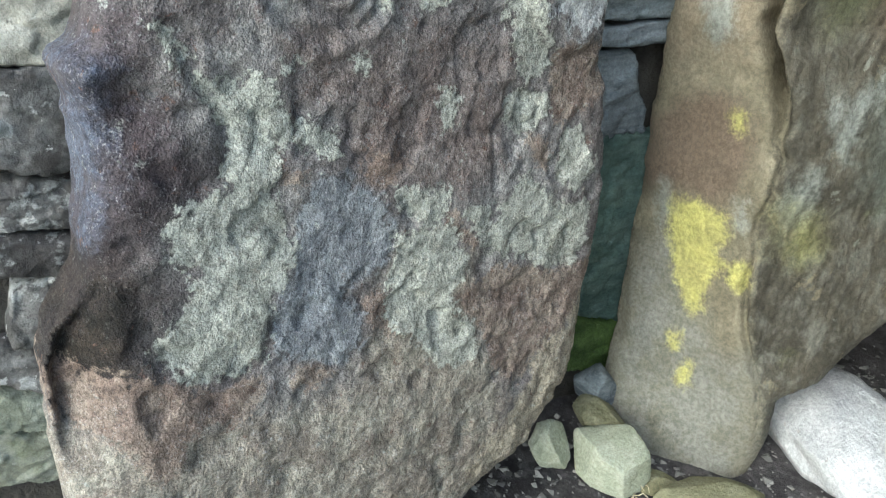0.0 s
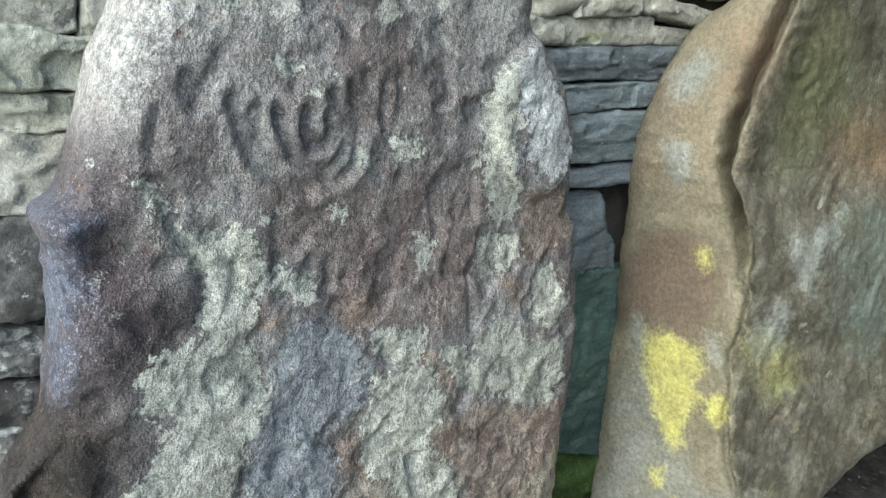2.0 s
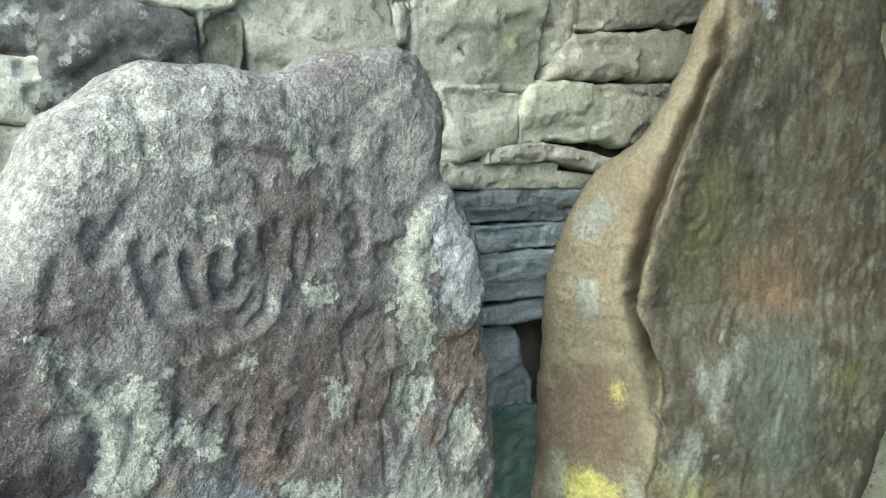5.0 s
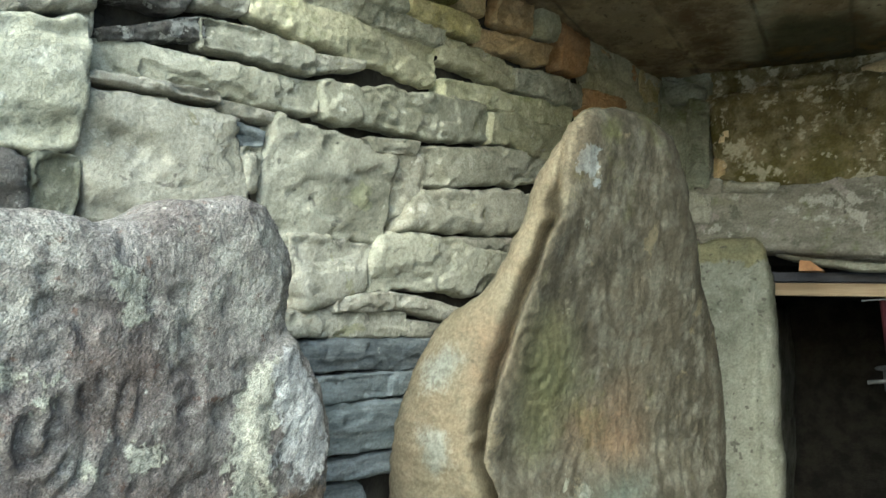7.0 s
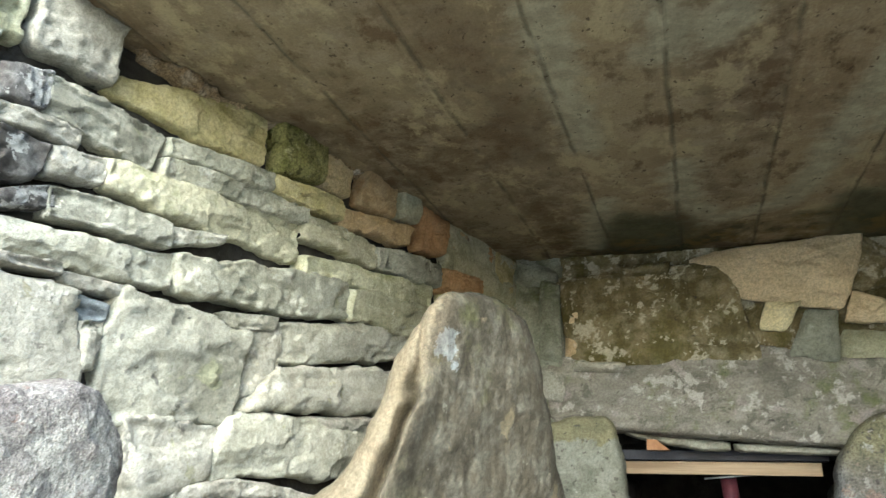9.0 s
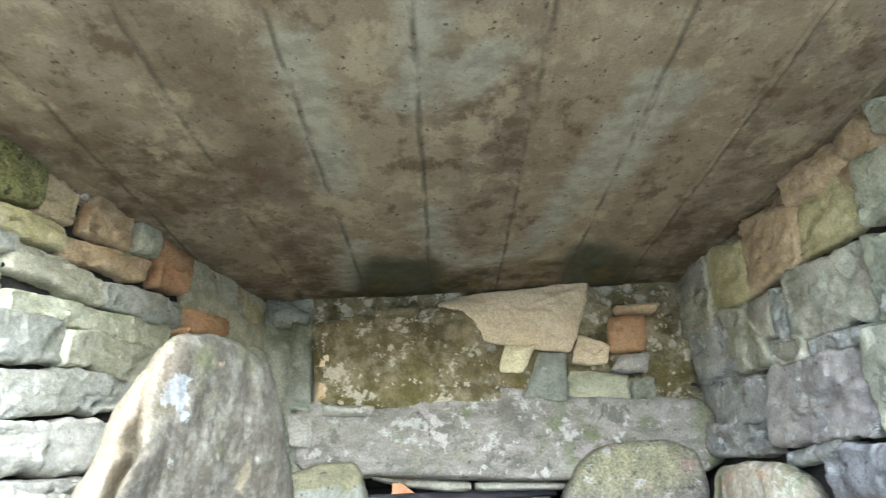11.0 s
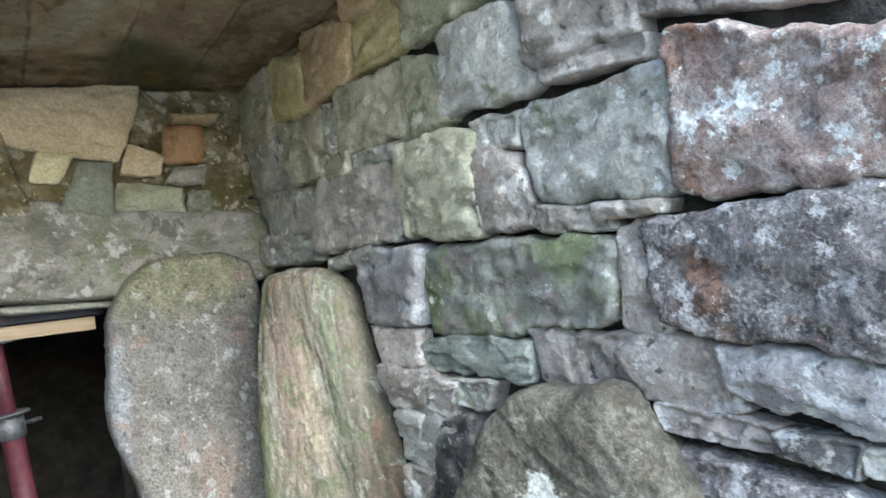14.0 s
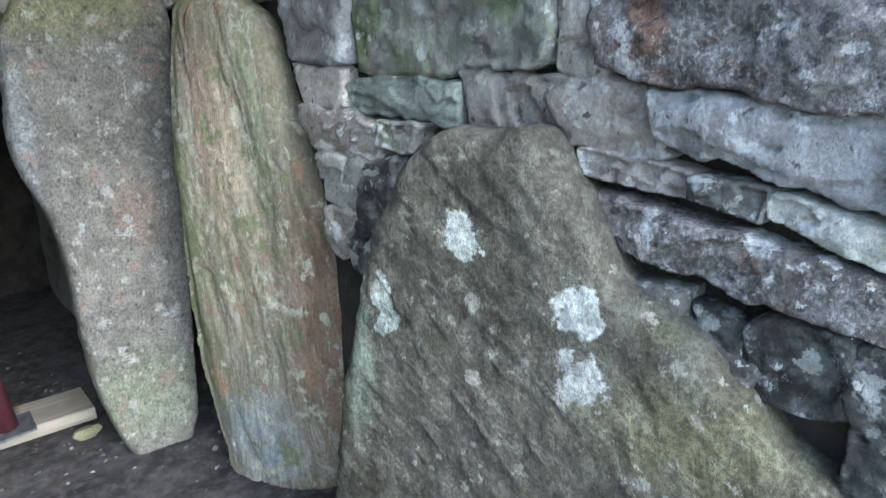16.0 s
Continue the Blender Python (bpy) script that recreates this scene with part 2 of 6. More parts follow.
    k.link(k.math("MULTIPLY_ADD", g, 0.25, rough - 0.15), k.bsdf.inputs["Roughness"])
    k.bsdf.inputs["Specular IOR Level"].default_value = 0.25
    h = k.math("ADD", k.math("MULTIPLY", g, 0.004 * grain), k.math("MULTIPLY", mid_n, 0.003))
    h = k.math("ADD", h, k.math("MULTIPLY", k.noise(st, 75.0, 5, 0.7), 0.005))
    h = k.math("ADD", h, k.math("MULTIPLY", lichen, 0.0016))
    h = k.math("ADD", h, k.math("MULTIPLY", k.noise(st, 230.0, 3, 0.7), 0.0015 * grain))
    bump = k.t.nodes.new("ShaderNodeBump")
    bump.inputs["Strength"].default_value = 0.75 * bumps
    bump.inputs["Distance"].default_value = 1.0
    k.link(h, bump.inputs["Height"])
    k.link(bump.outputs[0], k.bsdf.inputs["Normal"])
    return k.mat


def plain(name, a, b, scale=30.0, rough=0.7, metal=0.0, stretch=(1, 1, 1), bump=0.002):
    k = Nodes(name)
    at = k.vec("MULTIPLY", k.add("ShaderNodeTexCoord", 3), stretch)
    n = k.noise(at, scale, 6, 0.65)
    f = k.noise(at, scale * 9, 3, 0.6)
    col = k.mix(k.band(n, 0.35, 0.65), a, b)
    col = k.mix(1.0, col, k.mix(f, (0.75, 0.75, 0.75), (1.25, 1.25, 1.25)), "MULTIPLY")
    k.link(col, k.bsdf.inputs["Base Color"])
    k.link(k.math("MULTIPLY_ADD", f, 0.2, rough - 0.1), k.bsdf.inputs["Roughness"])
    k.bsdf.inputs["Metallic"].default_value = metal
    bp = k.t.nodes.new("ShaderNodeBump")
    bp.inputs["Strength"].default_value = 0.6
    bp.inputs["Distance"].default_value = bump
    k.link(k.math("ADD", n, f), bp.inputs["Height"])
    k.link(bp.outputs[0], k.bsdf.inputs["Normal"])
    return k.mat


TONES = {
    "z": rock("greenish_tan_sandstone", (0.30, 0.29, 0.20), (0.46, 0.45, 0.33), (0.60, 0.585, 0.49), 0.60, moss=(0.20, 0.22, 0.10), moss_at=0.56, patch=(((0.36, 0.31, 0.24), 0.58), ((0.20, 0.185, 0.14), 0.61)), spots_at=0.68, tints=0.25),
    "n": rock("mossy_lilac_sandstone", (0.20, 0.20, 0.165), (0.34, 0.34, 0.29), (0.53, 0.54, 0.50), 0.60, moss=(0.15, 0.19, 0.085), moss_at=0.47, patch=(((0.25, 0.215, 0.20), 0.58),), spots_at=0.66, tints=0.15, rosettes=0.15),
    "q": rock("lilac_grey_sandstone", (0.28, 0.272, 0.235), (0.44, 0.43, 0.38), (0.61, 0.61, 0.575), 0.575, patch=(((0.31, 0.315, 0.22), 0.585), ((0.25, 0.205, 0.18), 0.595), ((0.14, 0.13, 0.12), 0.66)), spots_at=0.67, tints=0.25, rosettes=0.12),
    "V": rock("bright_lichened_block", (0.17, 0.17, 0.05), (0.33, 0.32, 0.13), (0.46, 0.44, 0.24), 0.56, spots=(0.06, 0.06, 0.02), spots_at=0.58, bumps=1.8, contrast=0.45),
    "w": rock("pale_grey_sandstone", (0.31, 0.30, 0.235), (0.465, 0.455, 0.375), (0.60, 0.595, 0.525), 0.59, patch=(((0.36, 0.35, 0.22), 0.62), ((0.22, 0.21, 0.18), 0.63)), spots_at=0.70, tints=0.2),
    "W": rock("white_lichened_stone", (0.24, 0.22, 0.215), (0.37, 0.36, 0.355), (0.54, 0.55, 0.54), 0.54, spots_at=0.63, tints=0.1),
    "g": rock("grey_sandstone", (0.23, 0.222, 0.18), (0.39, 0.38, 0.32), (0.54, 0.53, 0.465), 0.60, patch=(((0.30, 0.30, 0.20), 0.62), ((0.15, 0.145, 0.13), 0.62)), spots_at=0.68, tints=0.3),
    "d": rock("dark_weathered_stone", (0.04, 0.037, 0.034), (0.11, 0.102, 0.096), (0.36, 0.36, 0.34), 0.55, rosettes=0.25, spots_at=0.64, tints=0.3, rust=(0.2, 0.12, 0.07), rust_at=0.66),
    "y": rock("yellowish_green_stone", (0.35, 0.335, 0.225), (0.53, 0.51, 0.37), (0.65, 0.63, 0.51), 0.62, spots_at=0.69, moss=(0.20, 0.22, 0.08), moss_at=0.58, tints=0.3),
    "o": rock("ochre_stained_stone", (0.38, 0.28, 0.155), (0.57, 0.43, 0.25), (0.64, 0.55, 0.40), 0.64, spots_at=0.69, rust=(0.36, 0.22, 0.10), rust_at=0.60, tints=0.0),
    "r": rock("reddish_sandstone", (0.34, 0.20, 0.10), (0.53, 0.32, 0.16), (0.52, 0.40, 0.26), 0.66, spots_at=0.70, tints=0.0),
    "b": rock("blue_grey_slate", (0.09, 0.105, 0.115), (0.20, 0.225, 0.24), (0.40, 0.43, 0.43), 0.62, stretch=(0.6, 1, 3.5), spots_at=0.7, tints=0.3),
    "t": rock("grey_green_laminated_stone", (0.17, 0.185, 0.16), (0.32, 0.34, 0.295), (0.50, 0.52, 0.47), 0.64, stretch=(0.6, 1, 3), spots_at=0.7, tints=0.2),
    "m": rock("mossy_stone", (0.15, 0.155, 0.11), (0.30, 0.31, 0.25), (0.48, 0.49, 0.43), 0.60, spots_at=0.68, moss=(0.13, 0.15, 0.065), moss_at=0.52, tints=0.25),
    "p": rock("pinkish_grey_sandstone", (0.24, 0.21, 0.18), (0.41, 0.37, 0.325), (0.58, 0.565, 0.52), 0.60, spots_at=0.64, tints=0.25, rosettes=0.15),
    "c": rock("cream_sandstone", (0.56, 0.47, 0.28), (0.72, 0.615, 0.40), (0.76, 0.68, 0.49), 0.66, spots_at=0.72, tints=0.1),
    "k": rock("brown_algae_stained_rock", (0.095, 0.08, 0.033), (0.25, 0.205, 0.105), (0.52, 0.48, 0.37), 0.55, spots_at=0.68, moss=(0.10, 0.09, 0.02), moss_at=0.52, rosettes=0.3),
    "R": rock("rust_red_lichened_stone", (0.17, 0.11, 0.09), (0.28, 0.215, 0.185), (0.62, 0.63, 0.60), 0.555, spots_at=0.65, rust=(0.22, 0.125, 0.08), rust_at=0.53, rosettes=0.42, contrast=0.4),
    "M": rock("bright_mossy_stone", (0.035, 0.06, 0.015), (0.08, 0.13, 0.03), (0.16, 0.22, 0.08), 0.62, spots_at=0.66, bumps=1.5),
    "T": rock("dark_teal_slab_rock", (0.045, 0.075, 0.065), (0.085, 0.13, 0.11), (0.20, 0.25, 0.22), 0.66, stretch=(0.7, 1, 2), spots_at=0.7),
    "Y": rock("ochre_yellow_stone", (0.44, 0.37, 0.18), (0.65, 0.56, 0.32), (0.70, 0.64, 0.46), 0.64, spots_at=0.69, moss=(0.22, 0.21, 0.06), moss_at=0.56, tints=0.2),
    "L": rock("speckled_lichened_stone", (0.10, 0.086, 0.08), (0.19, 0.168, 0.157), (0.50, 0.485, 0.47), 0.54, spots_at=0.575, spots=(0.055, 0.05, 0.05), rust=(0.20, 0.11, 0.07), rust_at=0.62, rosettes=0.22, contrast=0.45, specks=0.4),
}

# ---- outlines of the standing stones, along and up in their own planes ----
OUT_A = [(0.268, 1.121), (0.303, 1.152), (0.351, 1.184), (0.413, 1.197), (0.476, 1.198), (0.526, 1.194), (0.597, 1.222), (0.678, 1.244), (0.729, 1.233), (0.767, 1.188), (0.784, 1.128), (0.768, 1.062), (0.815, 1.008), (0.852, 0.914), (0.874, 0.773), (0.88, 0.705), (0.881, 0.563), (0.862, 0.401), (0.842, 0.269), (0.746, 0.181), (0.644, 0.165), (0.57, 0.1), (0.5, -0.03), (0.065, -0.03), (0.06, 0.25), (0.068, 0.391), (0.08, 0.56), (0.081, 0.622), (0.104, 0.671), (0.14, 0.72), (0.154, 0.774), (0.166, 0.878), (0.162, 0.92), (0.185, 0.936), (0.204, 0.98), (0.225, 1.045)]
OUT_B = [(-0.311, 0.513), (-0.303, 0.766), (-0.286, 0.925), (-0.211, 1.077), (-0.112, 1.148), (-0.067, 1.234), (-0.026, 1.361), (0.032, 1.438), (0.065, 1.463), (0.165, 1.47), (0.219, 1.434), (0.253, 1.353), (0.279, 1.222), (0.332, 1.058), (0.361, 0.879), (0.346, 0.651), (0.315, 0.46), (0.25, 0.36), (0.165, 0.3), (0.118, 0.252), (0.084, 0.203), (0.044, 0.18), (0.018, 0.172), (0.014, 0.14), (0.014, 0.09), (0.012, 0.03), (0.004, -0.03), (-0.1, -0.05), (-0.22, -0.045), (-0.275, 0.0), (-0.318, 0.07), (-0.318, 0.26)]
OUT_C = [(-0.465, 1.278), (-0.349, 1.311), (-0.214, 1.321), (-0.182, 1.183), (-0.174, 0.927), (-0.165, 0.700), (-0.160, 0.300), (-0.190, -0.030), (-0.440, -0.030), (-0.490, 0.700)]
OUT_F = [(0.363, 1.187), (0.422, 1.284), (0.481, 1.324), (0.681, 1.34), (0.763, 1.293), (0.784, 1.208), (0.735, 0.641), (0.674, -0.03), (0.476, -0.03), (0.416, 0.233), (0.413, 0.453), (0.405, 0.707), (0.335, 0.881), (0.355, 1.072)]
OUT_E = [(0.071, 1.234), (0.148, 1.171), (0.181, 1.055), (0.216, 0.897), (0.269, 0.749), (0.309, 0.613), (0.318, 0.473), (0.282, 0.328), (0.2, -0.06), (-0.13, -0.06), (-0.165, 0.21), (-0.186, 0.304), (-0.185, 0.46), (-0.185, 0.581), (-0.165, 0.757), (-0.159, 0.926), (-0.127, 1.1), (-0.095, 1.235), (-0.001, 1.248)]
OUT_D = [(0.2, 0.982), (0.357, 0.975), (0.386, 0.944), (0.447, 0.858), (0.494, 0.772), (0.597, 0.731), (0.646, 0.675), (0.718, 0.613), (0.779, 0.575), (0.85, 0.516), (0.9, 0.45), (0.93, -0.03), (-0.13, -0.03), (-0.084, 0.256), (-0.023, 0.583), (0.044, 0.78), (0.122, 0.925)]
OUT_RIDGE = [(0.020, 0.044), (-0.015, 0.208), (-0.063, 0.365), (-0.076, 0.539), (-0.062, 0.610), (-0.066, 0.688), (-0.076, 0.763), (-0.111, 0.855), (-0.099, 0.932), (-0.084, 1.025), (-0.043, 1.136), (0.008, 1.259), (0.024, 1.396)]

# ---- setting ----
def ground_height(u, v):
    near = np.exp(-(np.maximum(np.hypot(u, v - 1.5) - 2.5, 0) / 3) ** 2)
    z = near * (0.018 * fbm(u, v, 3, 4, 3) + 0.006 * fbm(u, v, 24, 3, 5))
    return z + 0.05 * smooth(0.25, 0.75, -u - 0.25 + 0.2 * smooth(1.0, 2.0, v)) * smooth(1.25, 0.95, v) * near


def ground_mesh():
    """One sheet to the horizon, finer under the roof, with a bank to the foot of the left wall."""
    xs = np.unique(np.concatenate([np.linspace(-1.3, 1.3, 150), np.geomspace(1.3, 1500, 26), -np.geomspace(1.3, 1500, 26)]))
    ys = np.unique(np.concatenate([np.linspace(-0.6, 4.6, 260), np.geomspace(4.6, 1500, 22), -np.geomspace(0.6, 1500, 26)]))
    u, v = np.meshgrid(xs, ys, indexing="ij")
    z = ground_height(u, v)
    n = len(ys)
    i, j = np.meshgrid(np.arange(len(xs) - 1), np.arange(n - 1), indexing="ij")
    a = (i * n + j).ravel()
    me = bpy.data.meshes.new("ground")
    me.from_pydata(np.stack([u.ravel(), v.ravel(), z.ravel()], 1).tolist(), [], np.stack([a, a + n, a + n + 1, a + 1], 1).tolist())
    me.polygons.foreach_set("use_smooth", np.ones(len(me.polygons), bool))
    return me


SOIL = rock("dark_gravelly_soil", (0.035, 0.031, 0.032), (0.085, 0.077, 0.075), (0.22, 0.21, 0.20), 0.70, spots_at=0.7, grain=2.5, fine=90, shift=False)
g_me = ground_mesh()
# added unseen forecourt, kept pale to bounce daylight up to the ceiling
BOUNCE_GRAVEL = plain("pale_bounce_gravel", (0.30, 0.29, 0.26), (0.46, 0.45, 0.41), 14, 0.95, bump=0.01)
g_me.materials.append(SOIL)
g_me.materials.append(BOUNCE_GRAVEL)
g_me.materials.append(plain("rough_grass", (0.045, 0.075, 0.02), (0.10, 0.13, 0.045), 8, 0.95, bump=0.02))
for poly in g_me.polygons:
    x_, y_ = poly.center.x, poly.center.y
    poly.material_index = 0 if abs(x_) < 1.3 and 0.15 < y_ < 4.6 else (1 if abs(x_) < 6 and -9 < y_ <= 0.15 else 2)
tagged(new("ground", g_me), "dark trodden soil with gravel and bits of stone", "ground", kind="structure")

# near-black: deep shade between stones and in the passage is put into this colour
CORE = plain("shade_dark_core", (0.016, 0.014, 0.012), (0.045, 0.04, 0.032), 12, 0.95, bump=0.01)


def wall_box(name, origin, along, x0, x1, z0, z1, depth, label):
    ob = solid(name, block((x0, 0, z0), (x1, depth, z1), 0), CORE)
    ob.matrix_world = plane_pose(origin, along)
    return tagged(ob, label, "wall", kind="structure")


LEFT, RIGHT, END = ((-0.995, 0, 0), (0.21, 1)), ((0.895, 0, 0), (0.034, -1)), ((0, 2.32, 0), (1, 0))
wall_left = wall_box("wall_left", *[(-1.036, 0.011, 0), LEFT[1]], -0.35, 2.52, -0.1, 1.83, 0.5, "dry-stone wall of pale grey sandstone blocks with open joints")
wall_right = wall_box("wall_right", (0.942, 0, 0), RIGHT[1], -2.75, -0.1, -0.1, 1.83, 0.5, "dry-stone wall of lichened blocks and thin courses")
wall_end = wall_box("wall_end", (0, 2.37, 0), END[1], -0.62, 0.94, 1.50, 1.83, 0.5, "rubble filling between lintel stone and concrete roof")


def wall_stone(wall, frame_of, tone, a, b, c, d, proud=0.0, thick=0.15, grow=0.010, worn=0.005):
    """One stone of a wall by the corners of its face: top left, top right, bottom right, bottom left."""
    q = np.array([a, b, c, d])
    size = (np.linalg.norm(q[0] - q[1]) + np.linalg.norm(q[2] - q[3])) / 2, (np.linalg.norm(q[0] - q[3]) + np.linalg.norm(q[1] - q[2])) / 2
    s = float(abs(q[0] @ np.array([12.9, 78.2]) + q[2] @ np.array([45.3, 9.7])) % 9.0)
    small = min(size)
    cu, cv = q.mean(0)
    q = q.mean(0) + (q - q.mean(0)) * (1 + np.minimum(grow / np.array(size), 0.25))
    q[:, 1] = np.where(q[:, 1] > 1.795, 1.85, q[:, 1])
    rs = np.random.RandomState(int(s * 1000))
    mids = []
    for k in range(4):
        p, n = q[k], q[(k + 1) % 4]
        out = (p + n) / 2 - q.mean(0)
        out = out / max(np.linalg.norm(out), 1e-6)
        mids += [p, p * 0.68 + n * 0.32 + out * small * rs.uniform(-0.02, 0.05), p * 0.33 + n * 0.67 + out * small * rs.uniform(-0.03, 0.05)]
    lean_u, lean_v, off = rs.uniform(-0.05, 0.05), rs.uniform(-0.05, 0.08), rs.uniform(-0.010, 0.010)
    soft = min(1.0, 0.14 / max(size))
    tilts = [(rs.uniform(-0.22, 0.22) * soft, rs.uniform(-0.25, 0.25) * min(1.0, 0.14 / size[1]), rs.uniform(0.0, 0.12) * small) for _ in range(6)]

    def relief(u, v, dd):
        cut = np.zeros_like(u)
        wu, wv = u + 0.010 * fbm(u, v, 12, 3, s + 2), v + 0.010 * fbm(u, v, 12, 3, s + 3)
        for ta, tb, tc in tilts:
            cut = np.minimum(cut, tc + ta * (wu - cu) + tb * (wv - cv))
        ledge = fbm(wu * 0.8, wv * 1.3, 7, 3, s + 20, 0.45)
        f = 0.006 * np.floor(ledge * 5 + 0.5) / 5 + fbm(u, v, 9, 4, s) * 0.0012 + 0.002 * (0.22 - np.abs(fbm(u, v, 17, 4, s + 4, 0.6))) + 0.002 * fbm(u * 0.35, v * 2.4, 16, 3, s + 6) + 0.0030 * fbm(u, v, 52, 3, s + 5, 0.75)
        chip = fbm(u * 0.7, v * 1.6, 13, 3, s + 9)
        nick = smooth(0.026, 0.0, dd) * np.maximum(fbm(u, v, 30, 3, s + 12), 0) * 0.020 + smooth(0.014, 0.0, dd) * np.maximum(fbm(u, v, 75, 2, s + 14), 0) * 0.014
        return cut * 0.6 + f + (0.010 * fbm(u, v, 8, 3, s + 8) if worn > 0.02 else 0) - nick + 0.006 * smooth(0.10, 0.115, chip) - 0.008 * smooth(0.22, 0.235, -chip)

    def middle(u, v):
        return (off * 2 if cv > 1.74 else off) + proud + lean_u * (u - cu) + lean_v * (v - cv)

    cell = float(np.clip(small / 20, 0.003, 0.0065))
    me = stone_mesh("stone", mids, thick, cell, relief, middle, edge=min(worn, small * (0.11 if worn < 0.02 else 0.32)), power=1.45, ragged=min(0.016 if worn < 0.02 else 0.007, small * 0.17), cuts=1 if worn < 0.02 else 2, seed=s, share=0.12)
    ob = hang("stone", me, TONES[tone], wall)
    ob.matrix_parent_inverse = Matrix.Identity(4)
    ob.matrix_basis = wall.matrix_world.inverted() @ plane_pose(*frame_of)
    return ob


bpy.context.view_layer.update()


def left_stone(tone, a, b, c, d):
    return wall_stone(wall_left, LEFT, tone, a, b, c, d)


def right_stone(tone, a, b, c, d):
    return wall_stone(wall_right, RIGHT, {"g": "q", "w": "q", "m": "n", "y": "z"}.get(tone, tone), a, b, c, d, grow=0.009)


def end_stone(tone, a, b, c, d):
    return wall_stone(wall_end, END, tone, a, b, c, d, grow=0.012 if abs(b[0] - a[0]) > 0.2 else -0.004, worn=0.04, proud=0.020 + 0.024 * math.sin(a[0] * 91 + c[1] * 57))


# concrete roof slab, cast against boards
BLOOM = [
    [(0.03, 1.656), (0.04, 1.891), (0.111, 2.069), (0.281, 1.988), (0.34, 1.743), (0.365, 1.494), (0.401, 1.284), (0.433, 1.139)],
    [(-0.169, 1.854), (-0.251, 2.255)],
    [(0.426, 1.561), (0.449, 1.357), (0.481, 1.146)],
    [(-0.168, 0.975), (-0.171, 1.263), (-0.159, 1.497)],
    [(0.033, 0.921), (0.016, 1.167)],
    [(0.137, 1.033), (0.104, 1.126)],
]
DAMP = [
    [(-0.156, 1.947), (0.03, 2.029), (0.062, 2.347), (-0.095, 2.488), (-0.229, 2.461)],
    [(0.405, 2.097), (0.454, 1.92), (0.61, 2.085), (0.64, 2.364), (0.466, 2.393)],
    [(-0.344, 0.895), (-0.275, 0.946), (-0.226, 1.211), (-0.287, 1.638), (-0.363, 1.407), (-0.362, 1.076)],
]


def concrete():
    k = Nodes("board_marked_concrete")
    at = k.add("ShaderNodeTexCoord", 3)
    big = k.noise(k.vec("MULTIPLY", at, (1.3, 0.8, 1)), 3.2, 7, 0.62)
    mid = k.noise(at, 17, 7, 0.68)
    col = k.mix(k.band(big, 0.36, 0.66), (0.135, 0.092, 0.048), (0.275, 0.222, 0.13))
    col = k.mix(k.band(mid, 0.42, 0.68, 0.75), col, (0.32, 0.265, 0.175))
    blot = k.noise(k.vec("ADD", at, (4, 1, 2)), 26, 6, 0.6)
    col = k.mix(k.band(blot, 0.56, 0.76, 0.7), col, (0.085, 0.06, 0.032))
    # each board its own tone, pale mineral bloom along some joints, damp stains by the end wall
    sep = k.t.nodes.new("ShaderNodeSeparateXYZ")
    k.link(at, sep.inputs[0])
    row = k.math("FLOOR", k.math("MULTIPLY", k.math("ADD", sep.outputs[0], 0.19), 1 / 0.2075))
    tone = k.t.nodes.new("ShaderNodeTexWhiteNoise")
    tone.noise_dimensions = "1D"
    k.link(row, tone.inputs["W"])
    col = k.mix(k.math("MULTIPLY", tone.outputs["Value"], 0.5), col, (0.33, 0.25, 0.14))
    wide = k.noise(k.vec("MULTIPLY", k.vec("ADD", at, (6, 2, 3)), (1.6, 1.0, 1)), 6.5, 7, 0.7)
    col = k.mix(k.band(wide, 0.52, 0.64, 0.85), col, (0.40, 0.33, 0.19))
    col = k.mix(k.band(wide, 0.46, 0.36, 0.8), col, (0.12, 0.076, 0.034))
    edge = k.math("MULTIPLY_ADD", mid, 0.11, -0.055)
    for zone, colour, lo, hi, strength in (("bloom", (0.42, 0.385, 0.26), -0.07, -0.01, 0.8), ("stain", (0.14, 0.095, 0.05), -0.05, 0.05, 0.55), ("damp", (0.06, 0.068, 0.035), -0.07, 0.03, 0.85)):
        a = k.t.nodes.new("ShaderNodeAttribute")
        a.attribute_name = zone
        col = k.mix(k.band(k.math("ADD", a.outputs["Fac"], edge), lo, hi, strength), col, k.mix(k.band(blot, 0.4, 0.6), colour, tuple(c * 0.72 for c in colour)))
    damp = k.band(k.math("ADD", sep.outputs[1], k.math("MULTIPLY", k.noise(at, 7, 6, 0.65), 0.5)), 2.30, 2.46, 0.95)
    dirt = k.mix(k.band(mid, 0.4, 0.6), (0.055, 0.055, 0.025), (0.15, 0.10, 0.03))
    col = k.mix(k.math("MULTIPLY", damp, k.band(k.noise(k.vec("ADD", at, (7, 3, 1)), 5, 5, 0.6), 0.42, 0.56)), col, dirt)
    jm = k.math("ABSOLUTE", k.math("SUBTRACT", k.math("FRACT", k.math("MULTIPLY", k.math("ADD", sep.outputs[0], k.math("MULTIPLY_ADD", k.noise(at, 9, 3), 0.016, 0.182)), 1 / 0.2075)), 0.5))
    jd = k.math("MULTIPLY", k.band(jm, 0.46, 0.497, 0.65), k.band(k.noise(k.vec("ADD", at, (2, 8, 1)), 8, 4, 0.6), 0.38, 0.55))
    col = k.mix(jd, col, (0.07, 0.06, 0.035))
    fine = k.noise(at, 190, 3, 0.65)
    pits = k.noise(k.vec("MULTIPLY", k.vec("ADD", at, (5, 9, 2)), (1.0, 0.7, 1)), 70, 4, 0.6)
